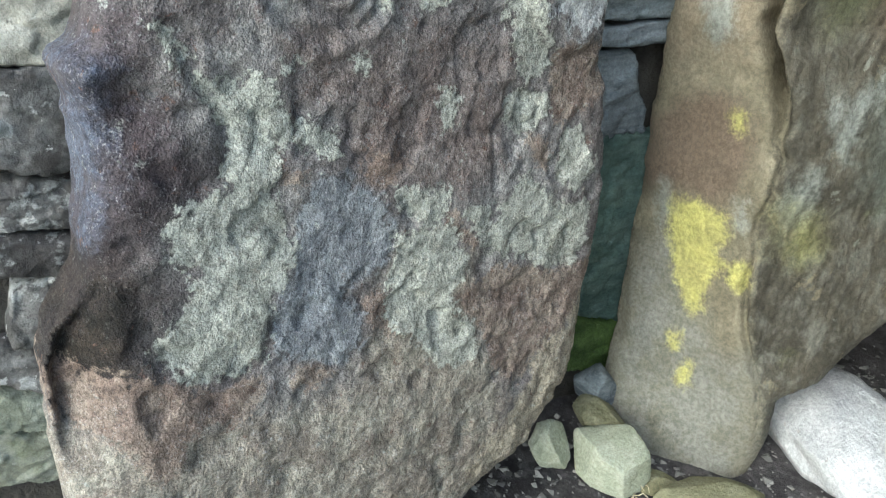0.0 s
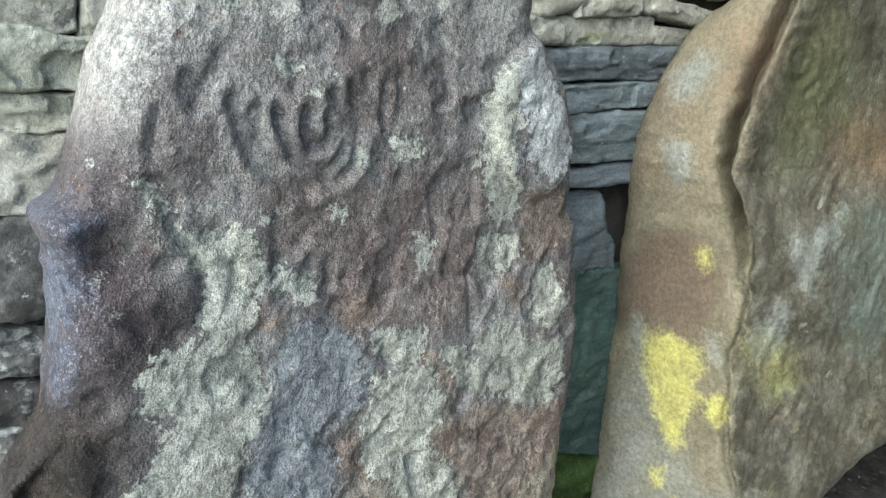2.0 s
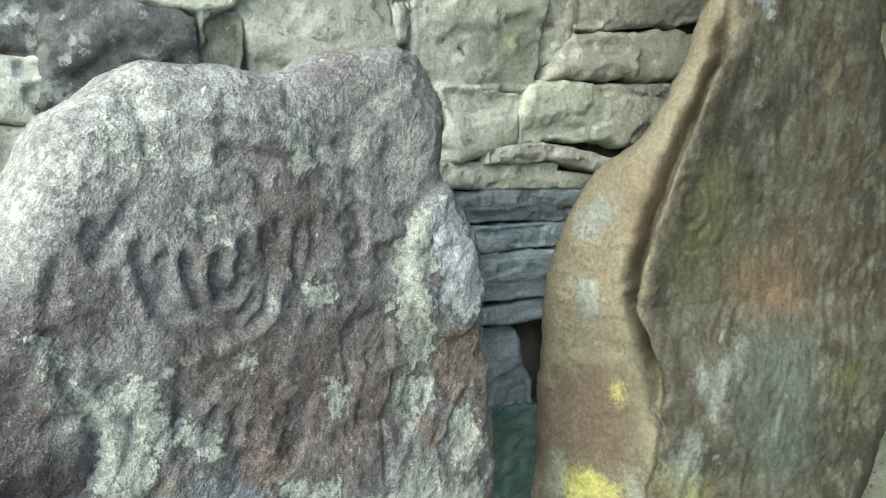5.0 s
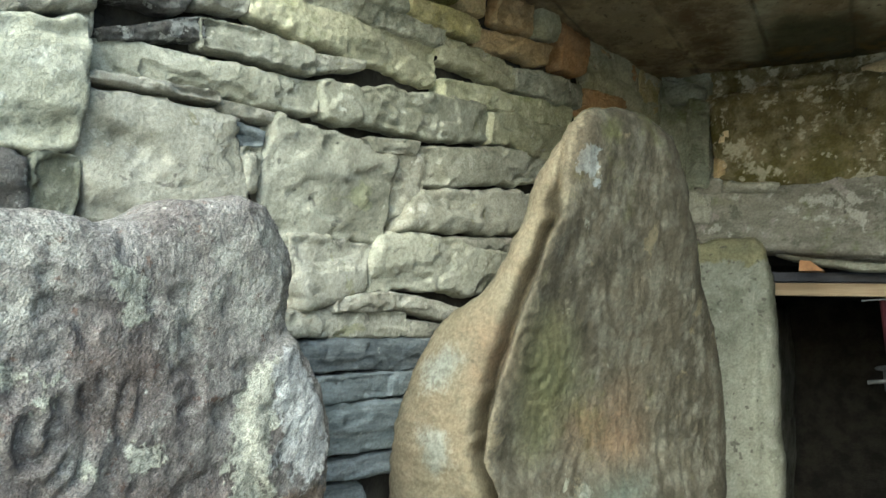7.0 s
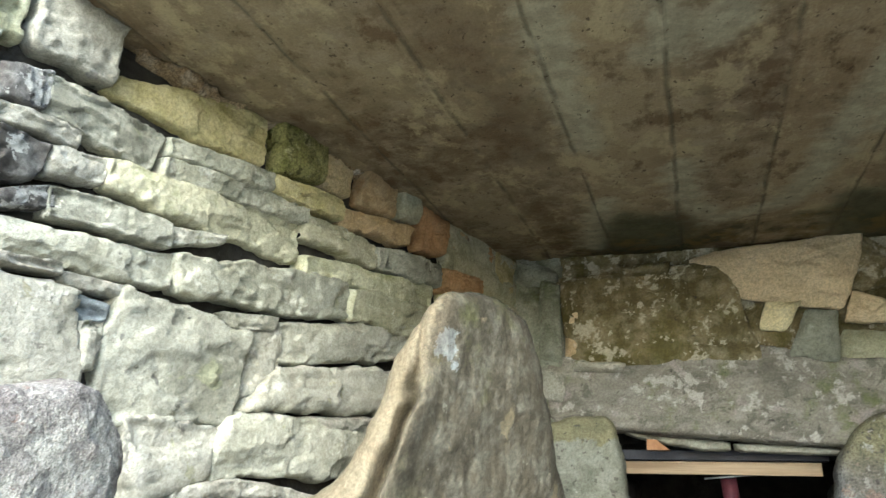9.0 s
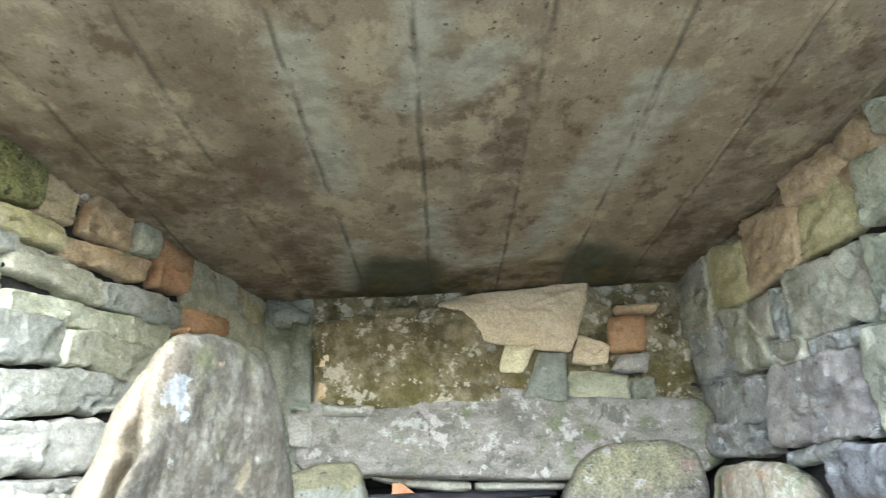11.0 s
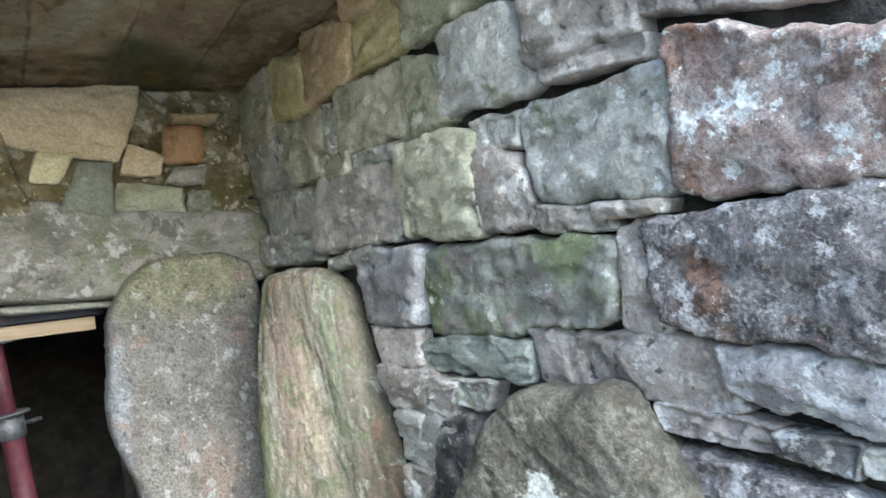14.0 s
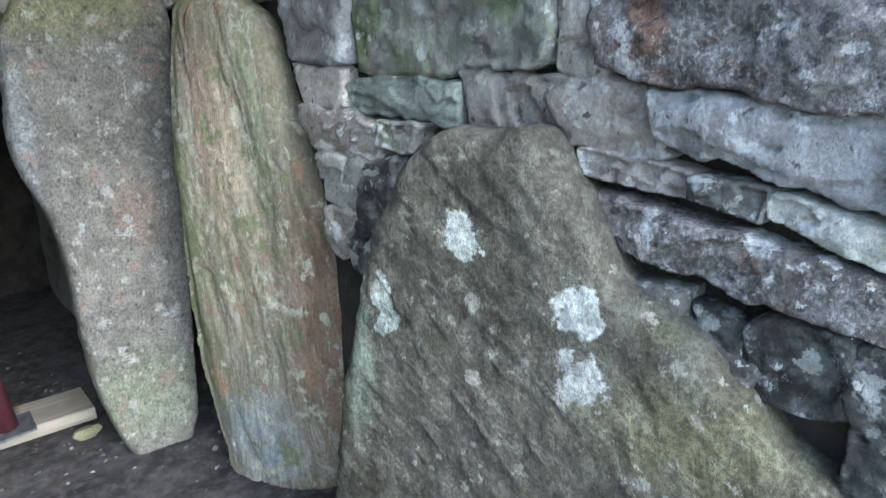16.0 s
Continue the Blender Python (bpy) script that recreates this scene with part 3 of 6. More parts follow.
    col = k.mix(k.band(pits, 0.64, 0.69, 0.75), col, (0.06, 0.04, 0.02))
    col = k.mix(1.0, col, k.mix(fine, (0.7, 0.7, 0.7), (1.3, 1.3, 1.3)), "MULTIPLY")
    k.link(col, k.bsdf.inputs["Base Color"])
    k.bsdf.inputs["Roughness"].default_value = 0.85
    k.bsdf.inputs["Specular IOR Level"].default_value = 0.25
    bp = k.t.nodes.new("ShaderNodeBump")
    bp.inputs["Strength"].default_value, bp.inputs["Distance"].default_value = 0.6, 1.0
    k.link(k.math("ADD", k.math("MULTIPLY", fine, 0.003), k.math("MULTIPLY", mid, 0.008)), bp.inputs["Height"])
    k.link(bp.outputs[0], k.bsdf.inputs["Normal"])
    return k.mat


def roof_mesh():
    """Underside with board joints as small ridges and steps between boards, closed above."""
    x0, x1, y0, y1, z = -1.35, 1.35, 0.70, 2.75, 1.835
    xs, ys = np.linspace(x0, x1, 380), np.linspace(y0, y1, 170)
    u, v = np.meshgrid(xs, ys, indexing="ij")
    bend = u + 0.006 * fbm(u * 0.3, v, 4, 3, 2)
    board = np.floor((bend + 0.19) / 0.2075)
    at = (bend + 0.19) - board * 0.2075
    dj = np.minimum(at, 0.2075 - at)
    step = vnoise(board * 3.7, board * 0 + 0.5, board * 0) * 0.004
    h = z + step + 0.004 * fbm(u, v, 3, 4, 6) + 0.0012 * fbm(u, v, 40, 3, 8)
    h = h - 0.003 * np.exp(-(dj / 0.004) ** 2) * (0.4 + 0.6 * smooth(-0.2, 0.3, fbm(u, v, 5, 2, 4))) + 0.002 * np.exp(-((dj - 0.010) / 0.006) ** 2)
    n = len(ys)
    co = np.stack([u.ravel(), v.ravel(), h.ravel()], 1).tolist()
    i, j = np.meshgrid(np.arange(len(xs) - 1), np.arange(n - 1), indexing="ij")
    a = (i * n + j).ravel()
    faces = np.stack([a, a + 1, a + n + 1, a + n], 1).tolist()
    c = [0, n - 1, len(co) - 1, len(co) - n]
    loops = [list(range(0, n)), [k * n + n - 1 for k in range(len(xs))], list(range(len(co) - 1, len(co) - n - 1, -1)), [k * n for k in range(len(xs) - 1, -1, -1)]]
    top = len(co)
    co += [(x0, y0, 2.08), (x0, y1, 2.08), (x1, y1, 2.08), (x1, y0, 2.08)]
    for s, lp in enumerate(loops):
        faces.append(lp[::-1] + [top + s, top + (s + 1) % 4])
    faces.append([top, top + 1, top + 2, top + 3][::-1])
    me = bpy.data.meshes.new("ceiling")
    me.from_pydata(co, [], faces)
    me.materials.append(concrete())
    flat = np.array(co)
    mark(me, "bloom", flat[:, 0], flat[:, 1], BLOOM, lines=True)
    mark(me, "damp", flat[:, 0], flat[:, 1], DAMP[:2])
    mark(me, "stain", flat[:, 0], flat[:, 1], DAMP[2:])
    return me


tagged(new("ceiling", roof_mesh()), "board-marked concrete roof slab with brown stains and pale bloom", "roof slab", kind="structure")


# ---- standing stones ----
def standing_stone(outline, origin, along, material, label, thick=0.16, cell=0.005, relief=None, middle=None, edge=0.06, power=2.4, ragged=0.01, cuts=2, seed=1.0, name="standing_stone", category="standing stone", group="standing stones of the chamber", zones=()):
    me = stone_mesh(name, outline, thick, cell, relief, middle, edge, power, ragged, cuts, seed, zones=zones)
    me.materials.append(material)
    ob = new(name, me)
    ob.matrix_world = plane_pose(origin, along)
    return tagged(ob, label, category, group)


# growths, stains and painted shade on the carved stone, outlines along and up in its own plane
PALE_LOW = [
    [(0.219, 0.768), (0.269, 0.778), (0.279, 0.791), (0.335, 0.742), (0.342, 0.678), (0.317, 0.644), (0.302, 0.567), (0.265, 0.553), (0.194, 0.586), (0.177, 0.623), (0.199, 0.648), (0.22, 0.673), (0.25, 0.696), (0.21, 0.716), (0.21, 0.747)],
    [(0.482, 0.671), (0.538, 0.67), (0.565, 0.67), (0.6, 0.61), (0.59, 0.579), (0.556, 0.556), (0.607, 0.5), (0.619, 0.446), (0.567, 0.43), (0.49, 0.52), (0.465, 0.564), (0.48, 0.617)],
    [(0.48, 0.734), (0.547, 0.721), (0.565, 0.705), (0.556, 0.672), (0.512, 0.677), (0.495, 0.697)],
]
PALE_MID = [
    [(0.264, 0.898), (0.304, 0.889), (0.33, 0.891), (0.352, 0.866), (0.359, 0.831), (0.349, 0.815), (0.337, 0.775), (0.341, 0.755), (0.352, 0.72), (0.342, 0.664), (0.249, 0.701), (0.229, 0.745), (0.239, 0.764), (0.279, 0.787), (0.287, 0.814), (0.292, 0.842), (0.275, 0.868)],
    [(0.36, 0.837), (0.386, 0.844), (0.397, 0.816), (0.414, 0.811), (0.417, 0.785), (0.399, 0.783), (0.384, 0.806), (0.364, 0.811)],
]
PALE_RIGHT = [
    [(0.643, 0.684), (0.684, 0.688), (0.706, 0.707), (0.747, 0.645), (0.827, 0.629), (0.836, 0.58), (0.819, 0.53), (0.756, 0.534), (0.697, 0.574), (0.633, 0.597), (0.613, 0.629), (0.643, 0.644)],
    [(0.662, 0.821), (0.725, 0.816), (0.738, 0.765), (0.683, 0.762), (0.657, 0.783)],
    [(0.761, 0.743), (0.809, 0.749), (0.838, 0.672), (0.788, 0.65), (0.757, 0.676)],
    [(0.58, 0.68), (0.633, 0.679), (0.633, 0.614), (0.603, 0.641)],
    [(0.67, 1.017), (0.719, 1.05), (0.71, 1.007), (0.711, 0.949), (0.692, 0.899), (0.724, 0.864), (0.725, 0.824), (0.682, 0.824), (0.656, 0.889), (0.651, 0.955)],
]
PALE_HIGH = [
    [(0.329, 1.136), (0.344, 1.121), (0.342, 1.091), (0.315, 1.096), (0.302, 1.12)],
    [(0.482, 1.154), (0.526, 1.145), (0.532, 1.085), (0.501, 1.085), (0.488, 1.12)],
    [(0.41, 1.041), (0.436, 1.037), (0.435, 1.005), (0.415, 1.013)],
    [(0.379, 1.045), (0.404, 1.044), (0.397, 1.025), (0.375, 1.032)],
    [(0.516, 0.955), (0.545, 0.962), (0.557, 0.937), (0.528, 0.928)],
    [(0.471, 0.951), (0.489, 0.948), (0.485, 0.927), (0.467, 0.936)],
    [(0.352, 0.904), (0.37, 0.901), (0.357, 0.886), (0.348, 0.891)],
    [(0.433, 0.9), (0.45, 0.894), (0.457, 0.87), (0.439, 0.874)],
    [(0.236, 0.945), (0.253, 0.937), (0.266, 0.914), (0.244, 0.92)],
    [(0.555, 0.841), (0.577, 0.837), (0.576, 0.794), (0.554, 0.795)],
]
WHITE_ZONES = [
    [(0.719, 1.057), (0.751, 1.049), (0.786, 0.996), (0.826, 0.905), (0.791, 0.886), (0.769, 0.865), (0.739, 0.9), (0.702, 0.92), (0.727, 0.962), (0.705, 1.008)],
]
MOTTLED = [
    [(0.23, 1.104), (0.277, 1.114), (0.296, 1.105), (0.268, 1.076), (0.241, 1.043), (0.223, 0.996), (0.197, 0.999), (0.212, 1.059)],
    [(0.549, 1.169), (0.745, 1.222), (0.783, 1.085), (0.679, 1.061), (0.641, 1.079), (0.579, 1.047), (0.555, 1.067), (0.54, 1.11)],
    [(0.258, 1.159), (0.35, 1.195), (0.457, 1.196), (0.454, 1.13), (0.4, 1.08), (0.341, 1.081), (0.3, 1.096), (0.296, 1.115)],
]
# purple-brown left flank, coloured darker for the shade where the stone curves away
DUSKY_SHADE_ZONES = [
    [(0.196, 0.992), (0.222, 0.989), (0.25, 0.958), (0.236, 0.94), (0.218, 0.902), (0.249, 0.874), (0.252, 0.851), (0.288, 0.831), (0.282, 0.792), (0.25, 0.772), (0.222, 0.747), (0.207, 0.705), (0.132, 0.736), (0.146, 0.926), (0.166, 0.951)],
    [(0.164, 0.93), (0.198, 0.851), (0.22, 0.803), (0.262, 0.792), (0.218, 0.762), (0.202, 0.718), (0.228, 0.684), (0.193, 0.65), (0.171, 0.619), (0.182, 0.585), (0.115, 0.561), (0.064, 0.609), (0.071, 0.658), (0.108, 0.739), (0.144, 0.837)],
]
# shade of the low left hollow, put into the colour
HOLLOW_SHADE_ZONES = [
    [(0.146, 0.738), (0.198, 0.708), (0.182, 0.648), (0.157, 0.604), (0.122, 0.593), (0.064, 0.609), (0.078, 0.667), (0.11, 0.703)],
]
BLUE_ZONES = [
    [(0.353, 0.723), (0.378, 0.763), (0.42, 0.769), (0.471, 0.718), (0.486, 0.662), (0.468, 0.629), (0.411, 0.633), (0.424, 0.58), (0.429, 0.528), (0.388, 0.521), (0.308, 0.564), (0.317, 0.637), (0.344, 0.67)],
]
SLATE_ZONES = [
    [(0.151, 0.89), (0.181, 0.882), (0.182, 0.828), (0.162, 0.779), (0.147, 0.743), (0.133, 0.787)],
    [(0.165, 0.941), (0.193, 0.927), (0.198, 0.895), (0.187, 0.872), (0.157, 0.88), (0.148, 0.906)],
]
RUST_ZONES = [
    [(0.735, 0.87), (0.834, 0.863), (0.85, 0.81), (0.82, 0.773), (0.755, 0.753), (0.725, 0.808)],
    [(0.694, 0.759), (0.738, 0.74), (0.745, 0.697), (0.706, 0.707)],
    [(0.34, 0.787), (0.362, 0.781), (0.371, 0.765), (0.354, 0.757), (0.339, 0.768)],
    [(0.434, 0.78), (0.484, 0.781), (0.515, 0.758), (0.474, 0.741), (0.447, 0.739)],
    [(0.548, 0.705), (0.584, 0.663), (0.613, 0.621), (0.593, 0.612), (0.556, 0.657)],
]
RUST_LOW = [
    [(0.595, 0.568), (0.668, 0.57), (0.789, 0.52), (0.866, 0.525), (0.84, 0.418), (0.751, 0.39), (0.719, 0.327), (0.655, 0.39), (0.618, 0.486), (0.566, 0.552)],
    [(0.433, 0.601), (0.475, 0.586), (0.5, 0.542), (0.49, 0.52), (0.439, 0.558)],
    [(0.088, 0.63), (0.184, 0.598), (0.232, 0.553), (0.273, 0.557), (0.297, 0.53), (0.272, 0.501), (0.201, 0.514), (0.167, 0.46), (0.121, 0.535), (0.078, 0.581)],
    [(0.327, 0.54), (0.365, 0.539), (0.386, 0.504), (0.354, 0.498), (0.322, 0.518)],
]
BROWN_ZONES = [
    [(0.342, 0.935), (0.473, 0.922), (0.642, 0.891), (0.672, 0.826), (0.643, 0.724), (0.548, 0.705), (0.474, 0.735), (0.438, 0.779), (0.426, 0.835), (0.361, 0.861), (0.345, 0.9)],
    [(0.452, 1.08), (0.523, 1.067), (0.554, 1.035), (0.505, 0.969), (0.468, 0.973), (0.449, 1.028)],
]
FOOT_ZONES = [
    [(0.42, 0.515), (0.465, 0.564), (0.477, 0.664), (0.614, 0.614), (0.606, 0.546), (0.643, 0.416), (0.684, 0.287), (0.468, 0.399), (0.399, 0.453)],
    [(0.056, 0.572), (0.124, 0.552), (0.266, 0.504), (0.4, 0.471), (0.49, 0.502), (0.622, 0.374), (0.685, 0.276), (0.628, 0.176), (0.546, 0.104), (0.031, 0.468)],
]
TAN_ZONES = [
    [(0.891, 0.537), (0.899, 0.395), (0.845, 0.267), (0.767, 0.207), (0.691, 0.163), (0.642, 0.13), (0.592, 0.186), (0.603, 0.228), (0.719, 0.315), (0.751, 0.39), (0.826, 0.424)],
]
ARCS = [
    [(0.329, 1.013), (0.337, 0.98), (0.349, 0.953), (0.366, 0.934), (0.384, 0.922), (0.406, 0.912)],
    [(0.348, 1.001), (0.356, 0.972), (0.37, 0.951), (0.388, 0.938), (0.404, 0.926), (0.424, 0.92), (0.445, 0.923), (0.463, 0.936), (0.469, 0.96), (0.469, 0.991), (0.461, 1.018)],
    [(0.374, 0.999), (0.378, 0.979), (0.389, 0.957), (0.402, 0.945), (0.428, 0.933), (0.444, 0.943), (0.453, 0.962), (0.454, 0.986), (0.448, 1.001), (0.437, 1.01)],
    [(0.41, 0.997), (0.405, 0.979), (0.412, 0.963), (0.429, 0.961), (0.439, 0.975), (0.434, 0.992)],
]
STROKES = [
    [(0.392, 1.05), (0.395, 1.025)],
    [(0.507, 1.022), (0.505, 0.969)],
    [(0.526, 1.027), (0.528, 0.986)],
    [(0.478, 1.03), (0.484, 0.971)],
    [(0.567, 1.027), (0.584, 1.037), (0.602, 1.017), (0.598, 0.994), (0.58, 0.987)],
    [(0.345, 1.156), (0.343, 1.101)],
    [(0.292, 1.01), (0.31, 1.035), (0.321, 1.055)],
    [(0.259, 1.008), (0.253, 0.983), (0.254, 0.968)],
    [(0.263, 0.896), (0.285, 0.866), (0.292, 0.83), (0.281, 0.795), (0.257, 0.792)],
    [(0.688, 0.808), (0.715, 0.803), (0.717, 0.774), (0.694, 0.767), (0.681, 0.786)],
    [(0.675, 0.608), (0.696, 0.63), (0.73, 0.606), (0.731, 0.57), (0.697, 0.574)],
    [(0.321, 0.852), (0.323, 0.828), (0.317, 0.818)],
    [(0.43, 0.834), (0.43, 0.801), (0.421, 0.794)],
    [(0.642, 0.787), (0.633, 0.743), (0.643, 0.692)],
    [(0.497, 0.713), (0.513, 0.69), (0.504, 0.67)],
    [(0.37, 0.847), (0.365, 0.824)],
]
A_ZONES = [("pale", PALE_LOW + PALE_MID + PALE_RIGHT + PALE_HIGH), ("white", WHITE_ZONES), ("mottled", MOTTLED), ("dusky_shade", DUSKY_SHADE_ZONES), ("black", HOLLOW_SHADE_ZONES), ("blue", BLUE_ZONES), ("slate", SLATE_ZONES),
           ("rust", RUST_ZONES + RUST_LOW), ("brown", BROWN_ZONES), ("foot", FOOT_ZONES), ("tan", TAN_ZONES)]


def carved_rock():
    """Speckled red-brown gritstone under crusts of pale and blue-grey lichen with ragged edges; the purple-dark left
    flank holds painted shade.
    """
    k = Nodes("carved_orthostat_rock")
    at = k.add("ShaderNodeTexCoord", 3)
    n0, n1, n2 = k.noise(at, 8.0, 5, 0.6), k.noise(at, 30.0, 6, 0.68), k.noise(at, 120.0, 4, 0.65)
    blotch = k.noise(k.vec("ADD", at, (3.1, 1.2, 7.7)), 21.0, 7, 0.7)
    grit = k.noise(k.vec("ADD", at, (1.1, 5.2, 2.7)), 340.0, 3, 0.7)
    col = k.mix(k.band(n0, 0.38, 0.62), (0.18, 0.157, 0.148), (0.30, 0.282, 0.265))
    col = k.mix(k.band(blotch, 0.53, 0.66, 0.7), col, (0.36, 0.345, 0.315))
    col = k.mix(k.band(n1, 0.58, 0.66, 0.6), col, (0.15, 0.105, 0.095))
    ragged = k.math("ADD", k.math("MULTIPLY_ADD", n1, 0.075, -0.0375), k.math("MULTIPLY_ADD", n2, 0.022, -0.011))
    crust, bare = None, 1.0
    for zone, colour, other, soft, strength in (
            ("brown", (0.165, 0.125, 0.108), (0.24, 0.197, 0.175), 0.020, 0.75), ("foot", (0.36, 0.325, 0.26), (0.26, 0.22, 0.175), 0.030, 0.92), ("mottled", (0.47, 0.46, 0.41), (0.27, 0.25, 0.23), 0.030, 0.75),
            ("dusky_shade", (0.042, 0.032, 0.034), (0.082, 0.062, 0.065), 0.042, 0.93), ("black", (0.014, 0.012, 0.008), (0.034, 0.026, 0.017), 0.055, 0.95), ("slate", (0.125, 0.14, 0.185), (0.065, 0.068, 0.088), 0.02, 0.75),
            ("rust", (0.225, 0.163, 0.128), (0.32, 0.255, 0.20), 0.006, 0.85), ("blue", (0.30, 0.315, 0.325), (0.22, 0.23, 0.245), 0.008, 0.85),
            ("pale", (0.49, 0.49, 0.42), (0.35, 0.35, 0.295), 0.003, 0.94), ("white", (0.60, 0.61, 0.60), (0.42, 0.42, 0.42), 0.006, 0.92), ("tan", (0.40, 0.35, 0.26), (0.28, 0.24, 0.18), 0.010, 0.85)):
        a = k.t.nodes.new("ShaderNodeAttribute")
        a.attribute_name = zone
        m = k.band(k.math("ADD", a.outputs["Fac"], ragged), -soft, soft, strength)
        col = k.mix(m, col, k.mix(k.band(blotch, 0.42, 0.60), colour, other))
        # flecks and grit are dimmed inside the painted shade too
        if zone in ("dusky_shade", "black"):
            bare = k.math("MULTIPLY", bare, k.math("SUBTRACT", 1.0, k.math("MULTIPLY", m, 0.35 if zone == "dusky_shade" else 0.9)))
        if zone in ("pale", "white", "blue"):
            crust = m if crust is None else k.math("MAXIMUM", crust, m)
    fleck = k.noise(k.vec("ADD", at, (9.3, 4.4, 0.3)), 46.0, 6, 0.72)
    col = k.mix(k.math("MULTIPLY", k.band(fleck, 0.62, 0.67, 0.75), bare), col, (0.47, 0.475, 0.42))
    col = k.mix(k.math("MULTIPLY", k.band(fleck, 0.385, 0.34, 0.7), k.math("SUBTRACT", 1.0, k.math("MULTIPLY", crust, 0.6))), col, (0.16, 0.095, 0.07))
    speck = k.band(k.math("ADD", k.math("MULTIPLY", grit, 0.7), k.math("MULTIPLY", n1, 0.3)), 0.555, 0.61, 0.42)
    col = k.mix(k.math("MULTIPLY", speck, bare), col, (0.50, 0.49, 0.47))
    shade = k.band(k.math("ADD", k.math("MULTIPLY", n2, 0.45), k.math("MULTIPLY", k.noise(at, 560.0, 3, 0.65), 0.55)), 0.38, 0.62)
    col = k.mix(1.0, col, k.mix(shade, (0.54, 0.535, 0.53), (1.38, 1.38, 1.37)), "MULTIPLY")
    k.link(col, k.bsdf.inputs["Base Color"])
    k.link(k.math("MULTIPLY_ADD", grit, 0.25, 0.75), k.bsdf.inputs["Roughness"])
    k.bsdf.inputs["Specular IOR Level"].default_value = 0.25
    h = k.math("ADD", k.math("MULTIPLY", n2, 0.007), k.math("MULTIPLY", grit, 0.0035))
    h = k.math("ADD", h, k.math("ADD", k.math("MULTIPLY", crust, 0.0022), k.math("MULTIPLY", n1, 0.005)))
    bump = k.t.nodes.new("ShaderNodeBump")
    bump.inputs["Strength"].default_value, bump.inputs["Distance"].default_value = 0.9, 1.0
    k.link(h, bump.inputs["Height"])
    k.link(bump.outputs[0], k.bsdf.inputs["Normal"])
    return k.mat


A_ROCK = carved_rock()


def carved(u, v, d):
    """Pecked arcs and rings, cup marks, pits, a raised plate at the shoulder, over a rolling weathered face."""
    wu, wv = u + 0.002 * fbm(u, v, 22, 2, 9), v + 0.002 * fbm(u, v, 22, 2, 19)
    arcs = [line_distance(wu, wv, a) for a in ARCS]
    calm = 1 - 0.9 * np.exp(-(np.minimum.reduce(arcs) / 0.034) ** 2)
    h = 0.020 * fbm(u, v, 3.2, 3, 5) + calm * (0.0045 * fbm(u, v, 13, 4, 6, 0.55) + 0.005 * fbm(u, v, 44, 3, 7, 0.65) + 0.003 * (0.2 - np.abs(fbm(u, v, 19, 3, 16, 0.55))) - 0.006 * smooth(0.22, 0.36, fbm(u, v, 24, 2, 17)))
    cut = 0
    for a in arcs:
        cut = cut + 0.0095 * np.exp(-(a / 0.0072) ** 2) - 0.0035 * np.exp(-((a - 0.014) / 0.006) ** 2)
    for a in STROKES:
        cut = cut + 0.0065 * np.exp(-(line_distance(wu, wv, a) / 0.0065) ** 2)
    rs = np.random.RandomState(4)
    for cu, cv, rad in ((0.36, 0.607, 0.014), (0.235, 0.535, 0.012), (0.32, 0.60, 0.009), (0.34, 0.50, 0.010), (0.29, 0.47, 0.010), (0.62, 0.58, 0.01), (0.55, 0.53, 0.012), (0.44, 0.52, 0.009), (0.30, 0.885, 0.012), (0.21, 0.875, 0.02)):
        cut = cut + 0.010 * np.exp(-(np.hypot(u - cu, v - cv) / rad) ** 2)
    for _ in range(150):
        cu, cv, rad = rs.uniform(0.1, 0.85), rs.uniform(0.02, 1.1) ** 1.25, rs.uniform(0.004, 0.010)
        cut = cut + rs.uniform(0.002, 0.007) * np.exp(-(np.hypot(u - cu, v - cv) / rad) ** 2)
    plate = smooth(0.0, 0.012, 0.085 - np.hypot((u - 0.755) * 0.95, (v - 0.955) * 0.75) + 0.01 * fbm(u, v, 12, 2, 3))
    bulge = 0.03 * np.exp(-(np.hypot(u - 0.15, v - 0.92) / 0.04) ** 2)
    return h - cut + 0.014 * plate + bulge - 0.05 * smooth(0.16, 0.08, u) * smooth(0.45, 0.6, v)


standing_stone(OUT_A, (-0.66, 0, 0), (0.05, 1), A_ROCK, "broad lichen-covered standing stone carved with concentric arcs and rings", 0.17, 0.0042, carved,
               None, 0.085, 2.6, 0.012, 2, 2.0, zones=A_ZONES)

# tall split stone with a pale edge and a dark ribbed face
# growths and stains on the split stone, outlines along and up in its own plane
B_YELLOW = [
    [(-0.228, 0.539), (-0.195, 0.545), (-0.126, 0.539), (-0.118, 0.498), (-0.134, 0.457), (-0.113, 0.438), (-0.136, 0.407), (-0.144, 0.343), (-0.163, 0.311), (-0.189, 0.357), (-0.213, 0.421), (-0.227, 0.475)],
    [(-0.107, 0.424), (-0.091, 0.457), (-0.073, 0.429), (-0.084, 0.396)],
    [(-0.15, 0.709), (-0.135, 0.714), (-0.13, 0.682), (-0.147, 0.68)],
    [(-0.19, 0.267), (-0.17, 0.279), (-0.171, 0.242), (-0.186, 0.233)],
    [(-0.169, 0.199), (-0.141, 0.218), (-0.133, 0.18), (-0.16, 0.16)],
]
B_FAINT = [
    [(-0.055, 0.558), (-0.035, 0.583), (0.011, 0.528), (0.022, 0.474), (-0.003, 0.45), (-0.036, 0.492)],
]
B_BROWN = [
    [(-0.314, 0.669), (-0.166, 0.757), (-0.106, 0.686), (-0.108, 0.596), (-0.147, 0.541), (-0.236, 0.552), (-0.303, 0.516)],
]
